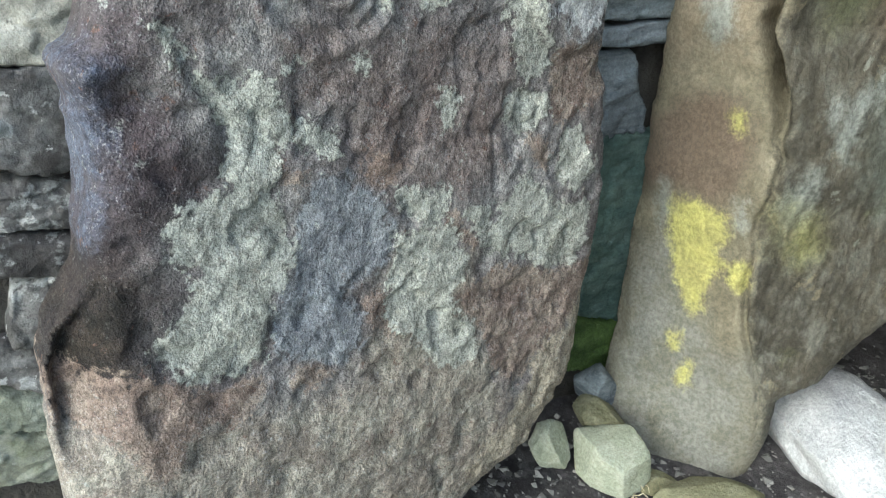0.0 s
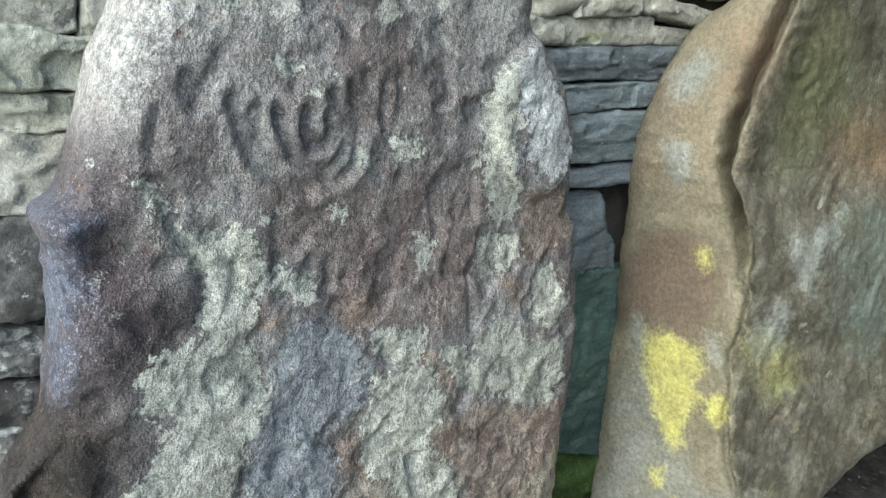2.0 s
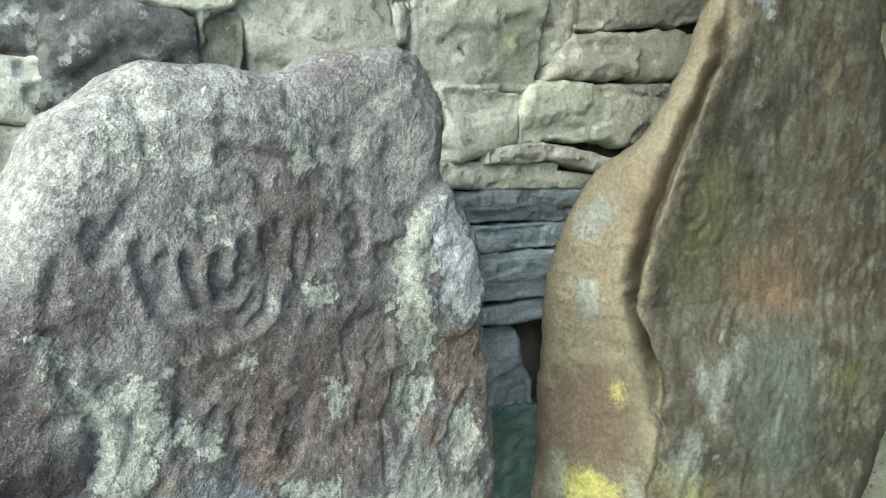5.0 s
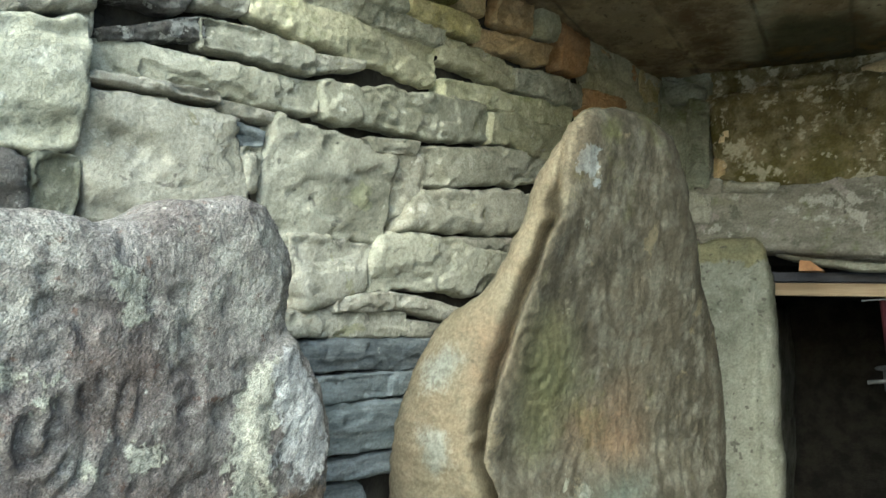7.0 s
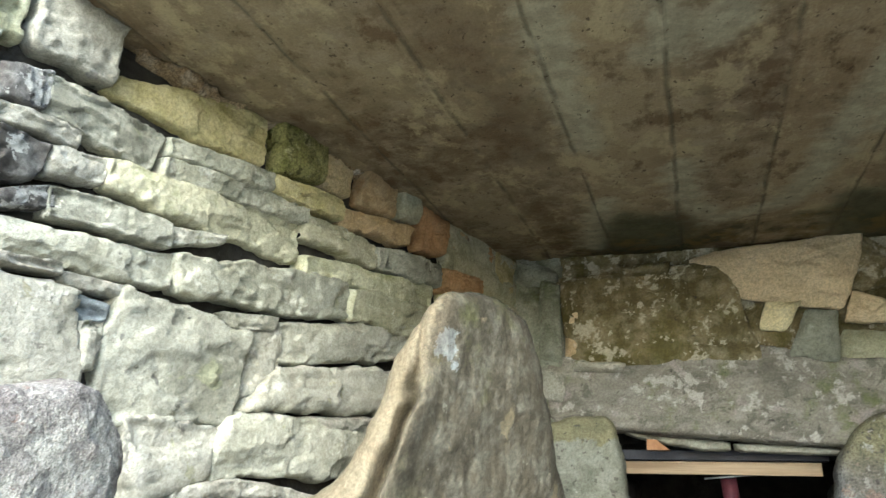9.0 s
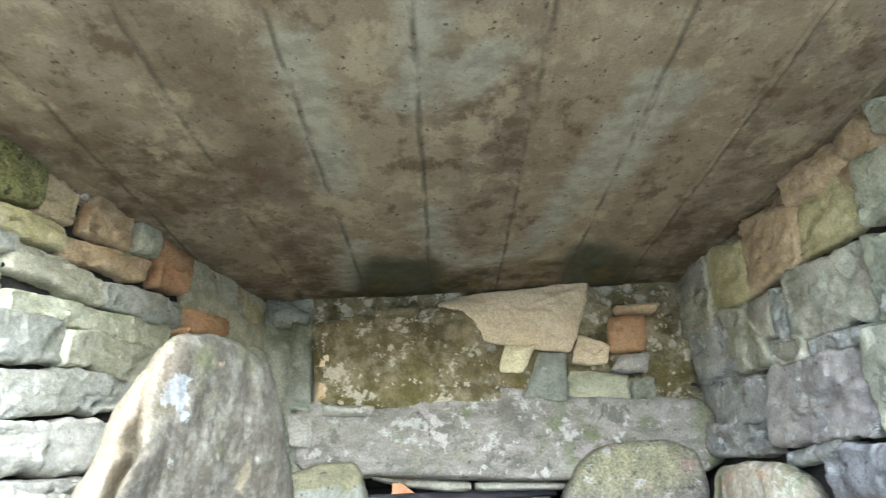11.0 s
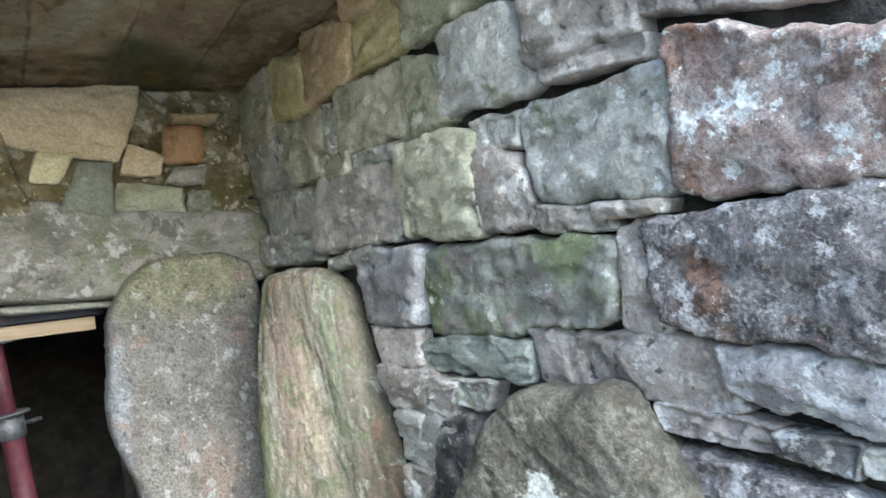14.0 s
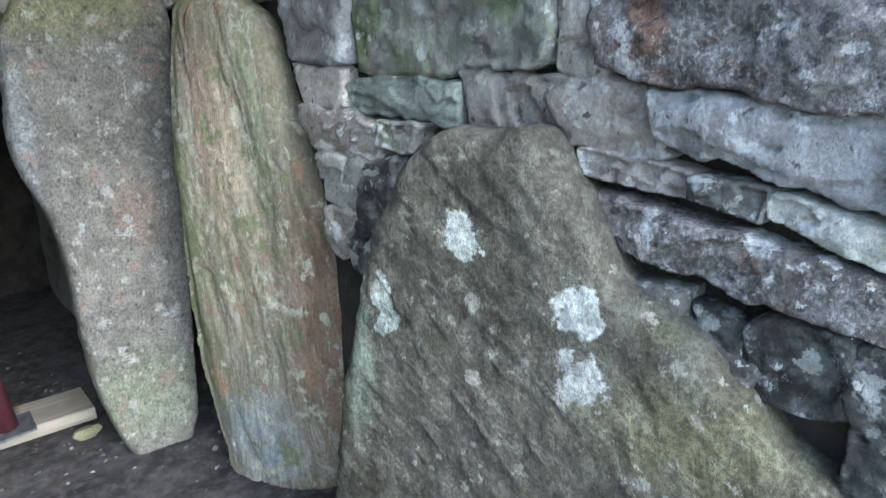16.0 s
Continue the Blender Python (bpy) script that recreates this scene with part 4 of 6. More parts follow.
B_TAN = [
    [(-0.067, 1.151), (-0.054, 1.109), (-0.084, 0.99), (-0.111, 0.899), (-0.132, 0.81), (-0.254, 0.753), (-0.302, 0.787), (-0.274, 0.928), (-0.218, 1.028), (-0.131, 1.111)],
    [(-0.011, 1.419), (0.044, 1.445), (0.054, 1.363), (0.009, 1.303), (-0.009, 1.276), (-0.043, 1.154), (-0.079, 1.06), (-0.12, 1.096), (-0.075, 1.242), (-0.057, 1.328)],
]
B_PALE = [
    [(-0.226, 1), (-0.179, 1.039), (-0.145, 1.022), (-0.183, 0.97), (-0.221, 0.947)],
    [(-0.237, 0.882), (-0.186, 0.889), (-0.163, 0.845), (-0.202, 0.812)],
    [(-0.26, 0.552), (-0.243, 0.564), (-0.233, 0.505), (-0.255, 0.473)],
    [(0.006, 0.698), (0.048, 0.793), (0.065, 0.774), (0.034, 0.696), (0.021, 0.633)],
    [(-0.051, 0.58), (-0.006, 0.646), (0.002, 0.578), (-0.029, 0.512)],
    [(-0.116, 0.57), (-0.099, 0.577), (-0.097, 0.526), (-0.112, 0.52)],
    [(-0.014, 0.739), (0.003, 0.747), (0.008, 0.698), (-0.009, 0.695)],
]
B_ORANGE = [
    [(-0.133, 1.049), (-0.084, 1.076), (-0.09, 1.012), (-0.127, 0.983)],
    [(0.035, 0.912), (0.092, 0.938), (0.146, 0.983), (0.166, 0.836), (0.106, 0.821), (0.051, 0.843)],
]
B_GREEN = [
    [(-0.05, 1.051), (-0.009, 1.11), (0.034, 1.076), (0.045, 0.977), (-0.002, 0.866), (-0.042, 0.849), (-0.054, 0.944)],
]
B_TEAL = [
    [(0.065, 0.797), (0.16, 0.818), (0.194, 0.593), (0.141, 0.511), (0.066, 0.611)],
]
B_FOOT = [
    [(-0.282, 0.41), (-0.217, 0.473), (-0.141, 0.328), (-0.098, 0.255), (-0.037, 0.276), (0.025, 0.018), (-0.186, -0.1), (-0.318, 0.091), (-0.297, 0.24)],
]
B_ZONES = [("edge", [OUT_B[:9] + OUT_RIDGE[::-1] + OUT_B[-6:]]), ("yellow", B_YELLOW), ("faint", B_FAINT), ("brown", B_BROWN), ("tan", B_TAN), ("pale", B_PALE), ("orange", B_ORANGE), ("green", B_GREEN), ("teal", B_TEAL), ("foot", B_FOOT)]
B_ROCK = rock("split_ribbed_rock", (0.06, 0.053, 0.038), (0.11, 0.097, 0.071), (0.282, 0.282, 0.238), 0.655, spots_at=0.74, grain=1.0, fine=130, stretch=(1.25, 1, 0.9), contrast=0.26, bumps=1.2, patch=(((0.176, 0.15, 0.097), 0.61), ((0.23, 0.23, 0.186), 0.66)), shift=False,
              moss=(0.106, 0.11, 0.049), moss_at=0.57, blots=[(0.06, 1.36, 0.016, 0.03, (0.264, 0.291, 0.299), 0.95)], zones=(
                  ("green", (0.084, 0.088, 0.039), (0.132, 0.128, 0.066), 0.04, 0.75), ("teal", (0.123, 0.15, 0.128), (0.088, 0.099, 0.079), 0.05, 0.75),
                  ("edge", (0.185, 0.16, 0.105), (0.25, 0.22, 0.15), 0.016, 0.9), ("brown", (0.154, 0.113, 0.081), (0.128, 0.095, 0.068), 0.03, 0.85), ("tan", (0.30, 0.24, 0.165), (0.24, 0.20, 0.14), 0.05, 0.65),
                  ("orange", (0.211, 0.137, 0.084), (0.15, 0.11, 0.071), 0.05, 0.7), ("foot", (0.242, 0.242, 0.211), (0.176, 0.172, 0.137), 0.05, 0.8),
                  ("pale", (0.318, 0.331, 0.296), (0.238, 0.252, 0.22), 0.018, 0.75), ("faint", (0.318, 0.309, 0.115), (0.194, 0.186, 0.088), 0.04, 0.6), ("yellow", (0.50, 0.465, 0.15), (0.40, 0.365, 0.13), 0.014, 0.95)))
RIDGE = np.array(OUT_RIDGE)


def ridge_at(v):
    return np.interp(v, RIDGE[:, 1], RIDGE[:, 0])


def split_middle(u, v):
    """The edge face falls back to one side of the ridge, the long face recedes on the other."""
    s = u - ridge_at(v)
    return -np.where(s > 0, 0.85 * s, 0) + np.where(s < 0, 0.45 * s * smooth(-0.05, 0.55, v), 0)


def split_relief(u, v, d):
    s = u - ridge_at(v) + 0.022 * fbm(u, v, 9, 4, 21, 0.6)
    face = smooth(-0.002, 0.004, s)
    wob = 0.03 * fbm(u, v, 7, 3, 35)
    ribs = 0.012 * fbm(u * 1.6, v * 0.6, 7, 3, 31, 0.5) + 0.009 * (0.3 - np.abs(fbm((u + wob) * 2.2, v * 0.55, 22, 3, 36, 0.5))) + 0.006 * (0.25 - np.abs(fbm((u + wob) * 2.0, v * 0.6, 48, 3, 32, 0.6))) + 0.003 * fbm(u, v, 70, 2, 37)
    edge_face = 0.020 * fbm(u, v, 5, 4, 33) + 0.008 * fbm(u, v, 20, 4, 34, 0.6)
    upper = smooth(0.68, 0.78, v) * smooth(1.33, 1.22, v)
    groove = (1 - face) * (0.030 * upper + 0.028 * smooth(0.70, 0.78, v) * smooth(1.0, 0.90, v)) * np.exp(-(s / 0.028) ** 2) + 0.008 * np.exp(-(s / 0.005) ** 2)
    lip = face * 0.020 * upper * np.exp(-(s / 0.036) ** 4)
    slot = (1 - smooth(-0.004, 0.0, s)) * (0.045 * smooth(0.62, 0.74, v) * smooth(1.36, 1.24, v) * np.exp(-((s + 0.010) / 0.011) ** 2) + 0.018 * smooth(0.15, 0.25, v) * np.exp(-((s + 0.005) / 0.006) ** 2))
    rr = np.hypot(u + 0.035, (v - 1.03) * 0.6)
    rings = 0.0026 * np.cos(rr / 0.014 * 6.28) * np.exp(-(rr / 0.05) ** 2)
    return face * (ribs + rings) + (1 - face) * edge_face - groove - slot + lip


standing_stone(OUT_B, (-0.42, 1.15, 0), (0.94, 0.34), B_ROCK, "tall split stone with ochre edge, ribbed greenish face, yellow lichen", 0.18, 0.0036, split_relief, split_middle, 0.05, 2.2, 0.010, 2, 5.0, zones=B_ZONES)

C_ROCK = rock("pale_jamb_rock", (0.19, 0.195, 0.155), (0.31, 0.315, 0.262), (0.43, 0.435, 0.385), 0.62, spots_at=0.62, spots=(0.10, 0.09, 0.08), blots=[(-0.32, 1.29, 0.2, 0.05, (0.26, 0.24, 0.13), 0.8)], shift=False)


def jamb_relief(u, v, d):
    crack = 0.008 * np.exp(-((u + 0.235 - 0.03 * (1.2 - v) + 0.006 * fbm(u, v, 9, 2, 3)) / 0.004) ** 2)
    return 0.02 * fbm(u, v, 4, 4, 41) + 0.004 * fbm(u, v, 26, 3, 42) - crack


standing_stone(OUT_C, (0, 2.2, 0), (1, 0), C_ROCK, "pale grey door jamb stone beside the dark passage", 0.2, 0.006, jamb_relief, None, 0.05, 3.0, 0.008, 2, 7.0)

F_ROCK = rock("dotted_grey_slab_rock", (0.135, 0.124, 0.108), (0.21, 0.195, 0.172), (0.36, 0.35, 0.32), 0.64, spots_at=0.61, spots=(0.085, 0.08, 0.075), shift=False, rosettes=0.2, contrast=0.42, patch=(((0.27, 0.20, 0.165), 0.585), ((0.38, 0.38, 0.35), 0.60)),
              blots=[(0.55, 1.27, 0.24, 0.10, (0.27, 0.26, 0.14), 0.7), (0.55, 0.18, 0.2, 0.14, (0.27, 0.29, 0.20), 0.6), (0.36, 0.98, 0.035, 0.22, (0.31, 0.33, 0.35), 0.6), (0.60, 0.72, 0.07, 0.09, (0.28, 0.20, 0.15), 0.5)])


def slab_relief(u, v, d):
    c1 = 0.006 * np.exp(-((v - 0.80 + 0.25 * (u - 0.5) + 0.008 * fbm(u, v, 9, 2, 3)) / 0.003) ** 2) * smooth(0.5, 0.58, u)
    c2 = 0.006 * np.exp(-((v - 0.52 + 0.20 * (u - 0.5) + 0.008 * fbm(u, v, 9, 2, 8)) / 0.003) ** 2)
    return 0.014 * fbm(u, v, 3, 3, 51) + 0.005 * fbm(u, v, 22, 3, 52) - c1 - c2


standing_stone(OUT_F, (0, 2.22, 0), (1, 0), F_ROCK, "upright grey slab with dark specks beside the passage mouth", 0.16, 0.0055, slab_relief, lambda u, v: -0.18 * (0.5 - u) * (u < 0.5), 0.045, 3.0, 0.006, 2, 9.0)

E_ROCK = rock("layered_schist_rock", (0.16, 0.15, 0.10), (0.30, 0.255, 0.185), (0.46, 0.43, 0.36), 0.62, spots_at=0.76, stretch=(1.6, 1, 0.45), fine=110, contrast=0.25, veins=((1, 0, 0.1), (-0.1, 0, 1), 0.5, (0.50, 0.49, 0.42)), shift=False, rust=(0.30, 0.20, 0.12), rust_at=0.58,
              moss=(0.17, 0.19, 0.07), moss_at=0.60, blots=[(0.0, 0.12, 0.12, 0.14, (0.36, 0.40, 0.42), 0.65), (0.22, 0.45, 0.10, 0.34, (0.25, 0.15, 0.10), 0.69), (-0.03, 0.95, 0.05, 0.22, (0.36, 0.24, 0.19), 0.6), (0.10, 1.0, 0.03, 0.25, (0.23, 0.26, 0.16), 0.69), (-0.16, 0.75, 0.06, 0.45, (0.19, 0.22, 0.10), 0.7), (0.02, 0.75, 0.06, 0.3, (0.44, 0.37, 0.26), 0.6)],
              patch=(((0.46, 0.44, 0.34), 0.575), ((0.19, 0.20, 0.11), 0.57), ((0.27, 0.19, 0.13), 0.59)), bumps=1.2)


def layered(u, v, d):
    lay = fbm(u * 1.3 + 0.15 * v, v * 0.36, 8, 4, 61, 0.55)
    return 0.016 * np.floor(lay * 4 + 0.5) / 4 + 0.010 * lay + 0.0035 * fbm(u * 2.2, v * 0.45, 40, 3, 62) - 0.10 * np.abs(u - 0.06) * smooth(0, 0.2, np.abs(u - 0.06))


standing_stone(OUT_E, (0.72, 1.84, 0), (0.6, -0.8), E_ROCK, "tall rounded standing stone of layered green and tan schist", 0.18, 0.0045, layered, None, 0.07, 2.2, 0.008, 2, 11.0)

D_BLOTS = [(0.245, 0.825, 0.030, 0.036, (0.50, 0.52, 0.47), 1.0), (0.094, 0.695, 0.024, 0.050, (0.44, 0.47, 0.42), 0.95), (0.44, 0.74, 0.036, 0.042, (0.48, 0.50, 0.46), 1.0), (0.447, 0.648, 0.034, 0.036, (0.44, 0.44, 0.42), 0.95),
           (0.03, 0.60, 0.03, 0.14, (0.30, 0.35, 0.27), 0.6), (0.60, 0.60, 0.14, 0.07, (0.17, 0.16, 0.08), 0.6), (0.25, 0.5, 0.2, 0.09, (0.10, 0.09, 0.075), 0.6)]
D_ROCK = rock("dark_schist_rock", (0.055, 0.050, 0.037), (0.105, 0.095, 0.072), (0.27, 0.262, 0.22), 0.63, spots_at=0.72, shift=False, stretch=(1.2, 1, 0.9), fine=140, contrast=0.4, specks=0.15, veins=((0.64, 0, 0.77), (0.77, 0, -0.64), 0.35, (0.28, 0.265, 0.215)), bumps=1.3, rosettes=0.12, patch=(((0.20, 0.19, 0.15), 0.62),), moss=(0.12, 0.13, 0.055), moss_at=0.585, blots=D_BLOTS)


def cleaved(u, v, d):
    """Oblique cleavage running down to one side, with raised veins."""
    a, b = u * 0.77 - v * 0.64, u * 0.64 + v * 0.77
    lay = fbm(a * 0.45, b * 2.2, 8, 4, 71, 0.6)
    vein = np.abs(fbm(a * 0.5, b * 2.4, 6, 3, 73))
    return 0.0025 * np.floor(lay * 5 + 0.5) / 5 + 0.001 * lay + 0.0035 * fbm(a * 0.7, b * 1.8, 24, 4, 74, 0.65) + 0.006 * fbm(u, v, 26, 4, 72, 0.6) + 0.003 * np.exp(-(vein / 0.04) ** 2)


standing_stone(OUT_D, (0.66, 1.2, 0), (0.25, -0.9), D_ROCK, "dark grey schist slab with oblique cleavage and white lichen spots", 0.15, 0.0048, cleaved, lambda u, v: -0.06 * (v - 0.5), 0.05, 2.6, 0.012, 1, 13.0)

# ---- lintel, passage, timber and prop ----
LINTEL = rock("mottled_lintel_rock", (0.145, 0.135, 0.11), (0.265, 0.25, 0.21), (0.47, 0.45, 0.41), 0.555, spots_at=0.64, moss=(0.14, 0.16, 0.06), moss_at=0.53, shift=False, stretch=(0.7, 1, 1.6), patch=(((0.34, 0.30, 0.28), 0.58), ((0.13, 0.125, 0.10), 0.58)))


def lintel_relief(u, v, d):
    return 0.012 * fbm(u, v, 4, 3, 81) + 0.010 * fbm(u * 0.4, v * 2, 9, 4, 82) + 0.003 * fbm(u, v, 40, 3, 83)


standing_stone([(-0.42, 1.50), (-0.30, 1.525), (-0.16, 1.505), (-0.02, 1.545), (0.1, 1.515), (0.24, 1.53), (0.4, 1.485), (0.6, 1.475), (0.86, 1.46), (0.88, 1.23), (0.4, 1.235), (0.1, 1.25), (-0.2, 1.275), (-0.42, 1.29)], (0, 2.30, 0), (1, 0), LINTEL,
               "long mottled lintel stone over the passage mouth", 0.26, 0.006, lintel_relief, None, 0.03, 3.5, 0.006, 2, 15.0, "lintel_stone", "lintel", "lintels")

SLATE = TONES["g"]


def packing_slate(pts, y, seed, label):
    me = stone_mesh("packing_slate", pts, 0.16, 0.004, lambda u, v, d: 0.004 * fbm(u, v, 12, 3, seed), None, 0.008, 2.5, 0.003, 1, seed)
    me.materials.append(SLATE)
    ob = new("packing_slate", me)
    ob.matrix_world = plane_pose((0, y, 0), (1, 0))
    return tagged(ob, label, "packing stone", "slates under the lintel")


packing_slate([(-0.20, 1.292), (0.0, 1.262), (0.11, 1.255), (0.11, 1.222), (0.0, 1.228), (-0.19, 1.268)], 2.37, 3.0, "thin grey packing slate wedged under the lintel")
packing_slate([(0.118, 1.252), (0.28, 1.242), (0.41, 1.236), (0.41, 1.214), (0.25, 1.218), (0.12, 1.224)], 2.37, 4.0, "thin grey packing slate wedged under the lintel")

PINE = plain("sawn_pine", (0.36, 0.26, 0.16), (0.47, 0.36, 0.235), 9, 0.7, stretch=(0.25, 3, 6), bump=0.001)
BLACK = plain("dark_blue_black_plastic", (0.012, 0.014, 0.03), (0.025, 0.028, 0.05), 20, 0.5)
OXIDE = plain("red_oxide_paint", (0.06, 0.012, 0.020), (0.105, 0.026, 0.034), 35, 0.55)
STEEL = plain("worn_steel", (0.12, 0.12, 0.125), (0.24, 0.24, 0.25), 60, 0.6, 0.7)
PLY = plain("aged_board", (0.22, 0.19, 0.15), (0.34, 0.30, 0.24), 12, 0.8, stretch=(0.4, 3, 3))

beam = solid("timber_beam", block((-0.27, 2.50, 1.158), (0.36, 2.60, 1.197), 0.003), PINE)
tagged(beam, "sawn pine beam across the passage mouth", "beam", "timbers")
sheet = solid("membrane_strip", block((-0.28, 2.51, 1.200), (0.385, 2.60, 1.232), 0.003), BLACK)
tagged(sheet, "dark blue-black packing strip on the pine beam", "packing strip")
wedge = bmesh.new()
w_pts = [(-0.125, 1.224), (-0.06, 1.224), (-0.095, 1.252), (-0.122, 1.254)]
w_a = [wedge.verts.new((x, 2.30, z)) for x, z in w_pts]
w_b = [wedge.verts.new((x, 2.40, z)) for x, z in w_pts]
wedge.faces.new(w_a)
wedge.faces.new(w_b[::-1])
for w_i in range(4):
    wedge.faces.new((w_a[w_i], w_b[w_i], w_b[(w_i + 1) % 4], w_a[(w_i + 1) % 4]))
bmesh.ops.recalc_face_normals(wedge, faces=wedge.faces[:])
tagged(solid("wooden_wedge", wedge, plain("orange_wood", (0.30, 0.14, 0.06), (0.42, 0.22, 0.10), 20, 0.7)), "small reddish wooden wedge under the lintel", "wedge")


def tube(r, z0, z1, segments=28):
    bm = bmesh.new()
    bmesh.ops.create_cone(bm, cap_ends=True, segments=segments, radius1=r, radius2=r, depth=z1 - z0)
    bmesh.ops.translate(bm, verts=bm.verts[:], vec=(0, 0, (z0 + z1) / 2))
    bmesh.ops.bevel(bm, geom=[e for e in bm.edges if len(e.link_faces) == 2 and e.calc_face_angle() > 1], offset=min(r * 0.12, 0.004), segments=2, affect="EDGES")
    for f in bm.faces:
        f.smooth = len(f.verts) == 4
    return bm


prop = tagged(new("steel_prop"), "red-painted adjustable steel prop under the pine beam", "prop")
part("outer_tube", tube(0.030, 0.008, 0.87), OXIDE, prop)
part("inner_tube", tube(0.024, 0.87, 1.108), OXIDE, prop)
collar = part("collar", tube(0.038, 0.835, 0.90), STEEL, prop, "worn steel collar nut")
part("collar_flange", tube(0.058, 0.90, 0.91), STEEL, collar)
rod = tube(0.006, -0.085, 0.085, 12)
bmesh.ops.rotate(rod, verts=rod.verts[:], matrix=Euler((0, radians(90), radians(20))).to_matrix())
bmesh.ops.translate(rod, verts=rod.verts[:], vec=(0, 0, 0.868))
part("handle", rod, STEEL, collar)
part("top_plate", block((-0.07, -0.05, 1.106), (0.07, 0.05, 1.111), 0.002), STEEL, prop)
part("base_plate", block((-0.07, -0.07, 0), (0.07, 0.07, 0.008), 0.002), STEEL, prop)
prop.matrix_world = pose(0.205, 2.58, 0.05, 1.0, -5.5, 0)

# passage behind the mouth

def passage_stone(outline, origin, along, seed, label):
    return standing_stone(outline, origin, along, rock("passage_rock", (0.10, 0.10, 0.085), (0.21, 0.21, 0.18), (0.34, 0.35, 0.32), 0.64, moss=(0.10, 0.12, 0.05), moss_at=0.6, shift=True), label,
                          0.14, 0.010, lambda u, v, d: 0.03 * fbm(u, v, 4, 4, seed), None, 0.05, 2.4, 0.012, 2, seed, "passage_stone", "standing stone", "side stones of the passage")


passage_stone([(0.02, 1.15), (0.72, 1.13), (0.76, -0.03), (0.0, -0.03)], (-0.34, 2.62, 0), (0.05, 1), 3.0, "dim grey side stone inside the dark passage")
passage_stone([(0.02, 1.13), (0.78, 1.15), (0.80, -0.03), (0.0, -0.03)], (-0.30, 3.42, 0), (0.05, 1), 5.0, "dim grey side stone inside the dark passage")
passage_stone([(0.05, 1.02), (0.35, 1.12), (0.75, 1.08), (0.80, -0.03), (0.0, -0.03)], (0.62, 3.36, 0), (0.06, -1), 6.0, "dim greenish side stone inside the dark passage")
passage_stone([(0.0, 1.15), (0.78, 1.14), (0.80, -0.03), (0.0, -0.03)], (0.58, 4.2, 0), (0.05, -1), 8.0, "dim grey side stone inside the dark passage")
# plain boxes close the passage, their colour carrying its darkness
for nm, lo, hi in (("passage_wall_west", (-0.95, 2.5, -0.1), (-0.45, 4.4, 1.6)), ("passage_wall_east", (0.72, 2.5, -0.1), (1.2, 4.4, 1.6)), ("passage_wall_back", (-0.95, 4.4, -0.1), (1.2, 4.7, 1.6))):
    tagged(solid(nm, block(lo, hi, 0), CORE), "plain side of the passage, coloured near-black for its shade", "wall", kind="structure")
tagged(solid("passage_roof", block((-0.95, 2.56, 1.25), (1.2, 4.7, 1.6), 0.01), CORE), "plain roof of the passage, coloured near-black for its shade", "roof", kind="structure")

plank = tagged(solid("plank", block((-0.34, -0.10, 0), (0.30, 0.10, 0.042), 0.003), PLY), "weathered pale board lying on the soil in the passage", "plank", "timbers")
plank.matrix_world = pose(0.145, 2.66, 0.006, 0, 0, 1)


# ---- loose stones on the ground ----
def boulder(name, at, size, material, label, seed, turn=0.0, flat=0.25, tip=(0, 0)):
    """A faceted, worn block: a fine ball cut by random planes."""
    bm = bmesh.new()
    bmesh.ops.create_icosphere(bm, subdivisions=5, radius=1)
    rs = np.random.RandomState(seed)
    co = np.array([v.co for v in bm.verts])
    dirs = rs.normal(size=(13, 3))
    dirs /= np.linalg.norm(dirs, axis=1)[:, None]
    cut = rs.uniform(0.60, 0.86, 13)
    for dvec, c in zip(dirs, cut):
        over = co @ dvec - c
        co = co - np.where(over > 0, over * 0.93, 0)[:, None] * dvec
    co = co + co * (0.09 * fbm(co[:, 0] + co[:, 2] * 0.7, co[:, 1] - co[:, 2] * 0.4, 3, 5, seed, 0.62))[:, None]
    co[:, 2] = np.maximum(co[:, 2], -flat - 0.3)
    for v, c in zip(bm.verts, co * np.array(size)):
        v.co = Vector(c)
    me = bpy.data.meshes.new(name)
    bm.to_mesh(me)
    bm.free()
    me.materials.append(material)
    me.polygons.foreach_set("use_smooth", np.ones(len(me.polygons), bool))
    ob = new(name, me)
    ob.matrix_world = pose(at[0], at[1], at[2] + size[2] * (flat + 0.25), tip[0], tip[1], turn)
    return tagged(ob, label, "stone", "loose stones on the floor")


WHITE = rock("white_quartz", (0.36, 0.36, 0.36), (0.53, 0.53, 0.525), (0.64, 0.64, 0.63), 0.6, spots=(0.38, 0.35, 0.32), spots_at=0.66, rust=(0.55, 0.47, 0.38), rust_at=0.66)
PALE_GREEN = rock("pale_green_cobble", (0.33, 0.35, 0.25), (0.45, 0.47, 0.36), (0.55, 0.56, 0.47), 0.66, spots_at=0.72)
OLIVE = rock("olive_flat_stone", (0.17, 0.16, 0.09), (0.27, 0.26, 0.16), (0.36, 0.35, 0.26), 0.68, spots_at=0.72)
boulder("loose_stone", (-0.345, 1.36, 0.0), (0.26, 0.165, 0.10), WHITE, "large white quartz block on the dark soil", 3, -25)
boulder("loose_stone", (-0.19, 1.60, 0.0), (0.14, 0.12, 0.09), WHITE, "white quartz block lying behind another", 8, 20)
boulder("loose_stone", (-0.60, 0.945, 0.02), (0.082, 0.075, 0.08), PALE_GREEN, "pale greenish angular cobble between the standing stones", 5, 30)
boulder("loose_stone", (-0.70, 0.885, 0.03), (0.045, 0.05, 0.06), PALE_GREEN, "small pale greenish cobble beside the carved stone", 12, 70)
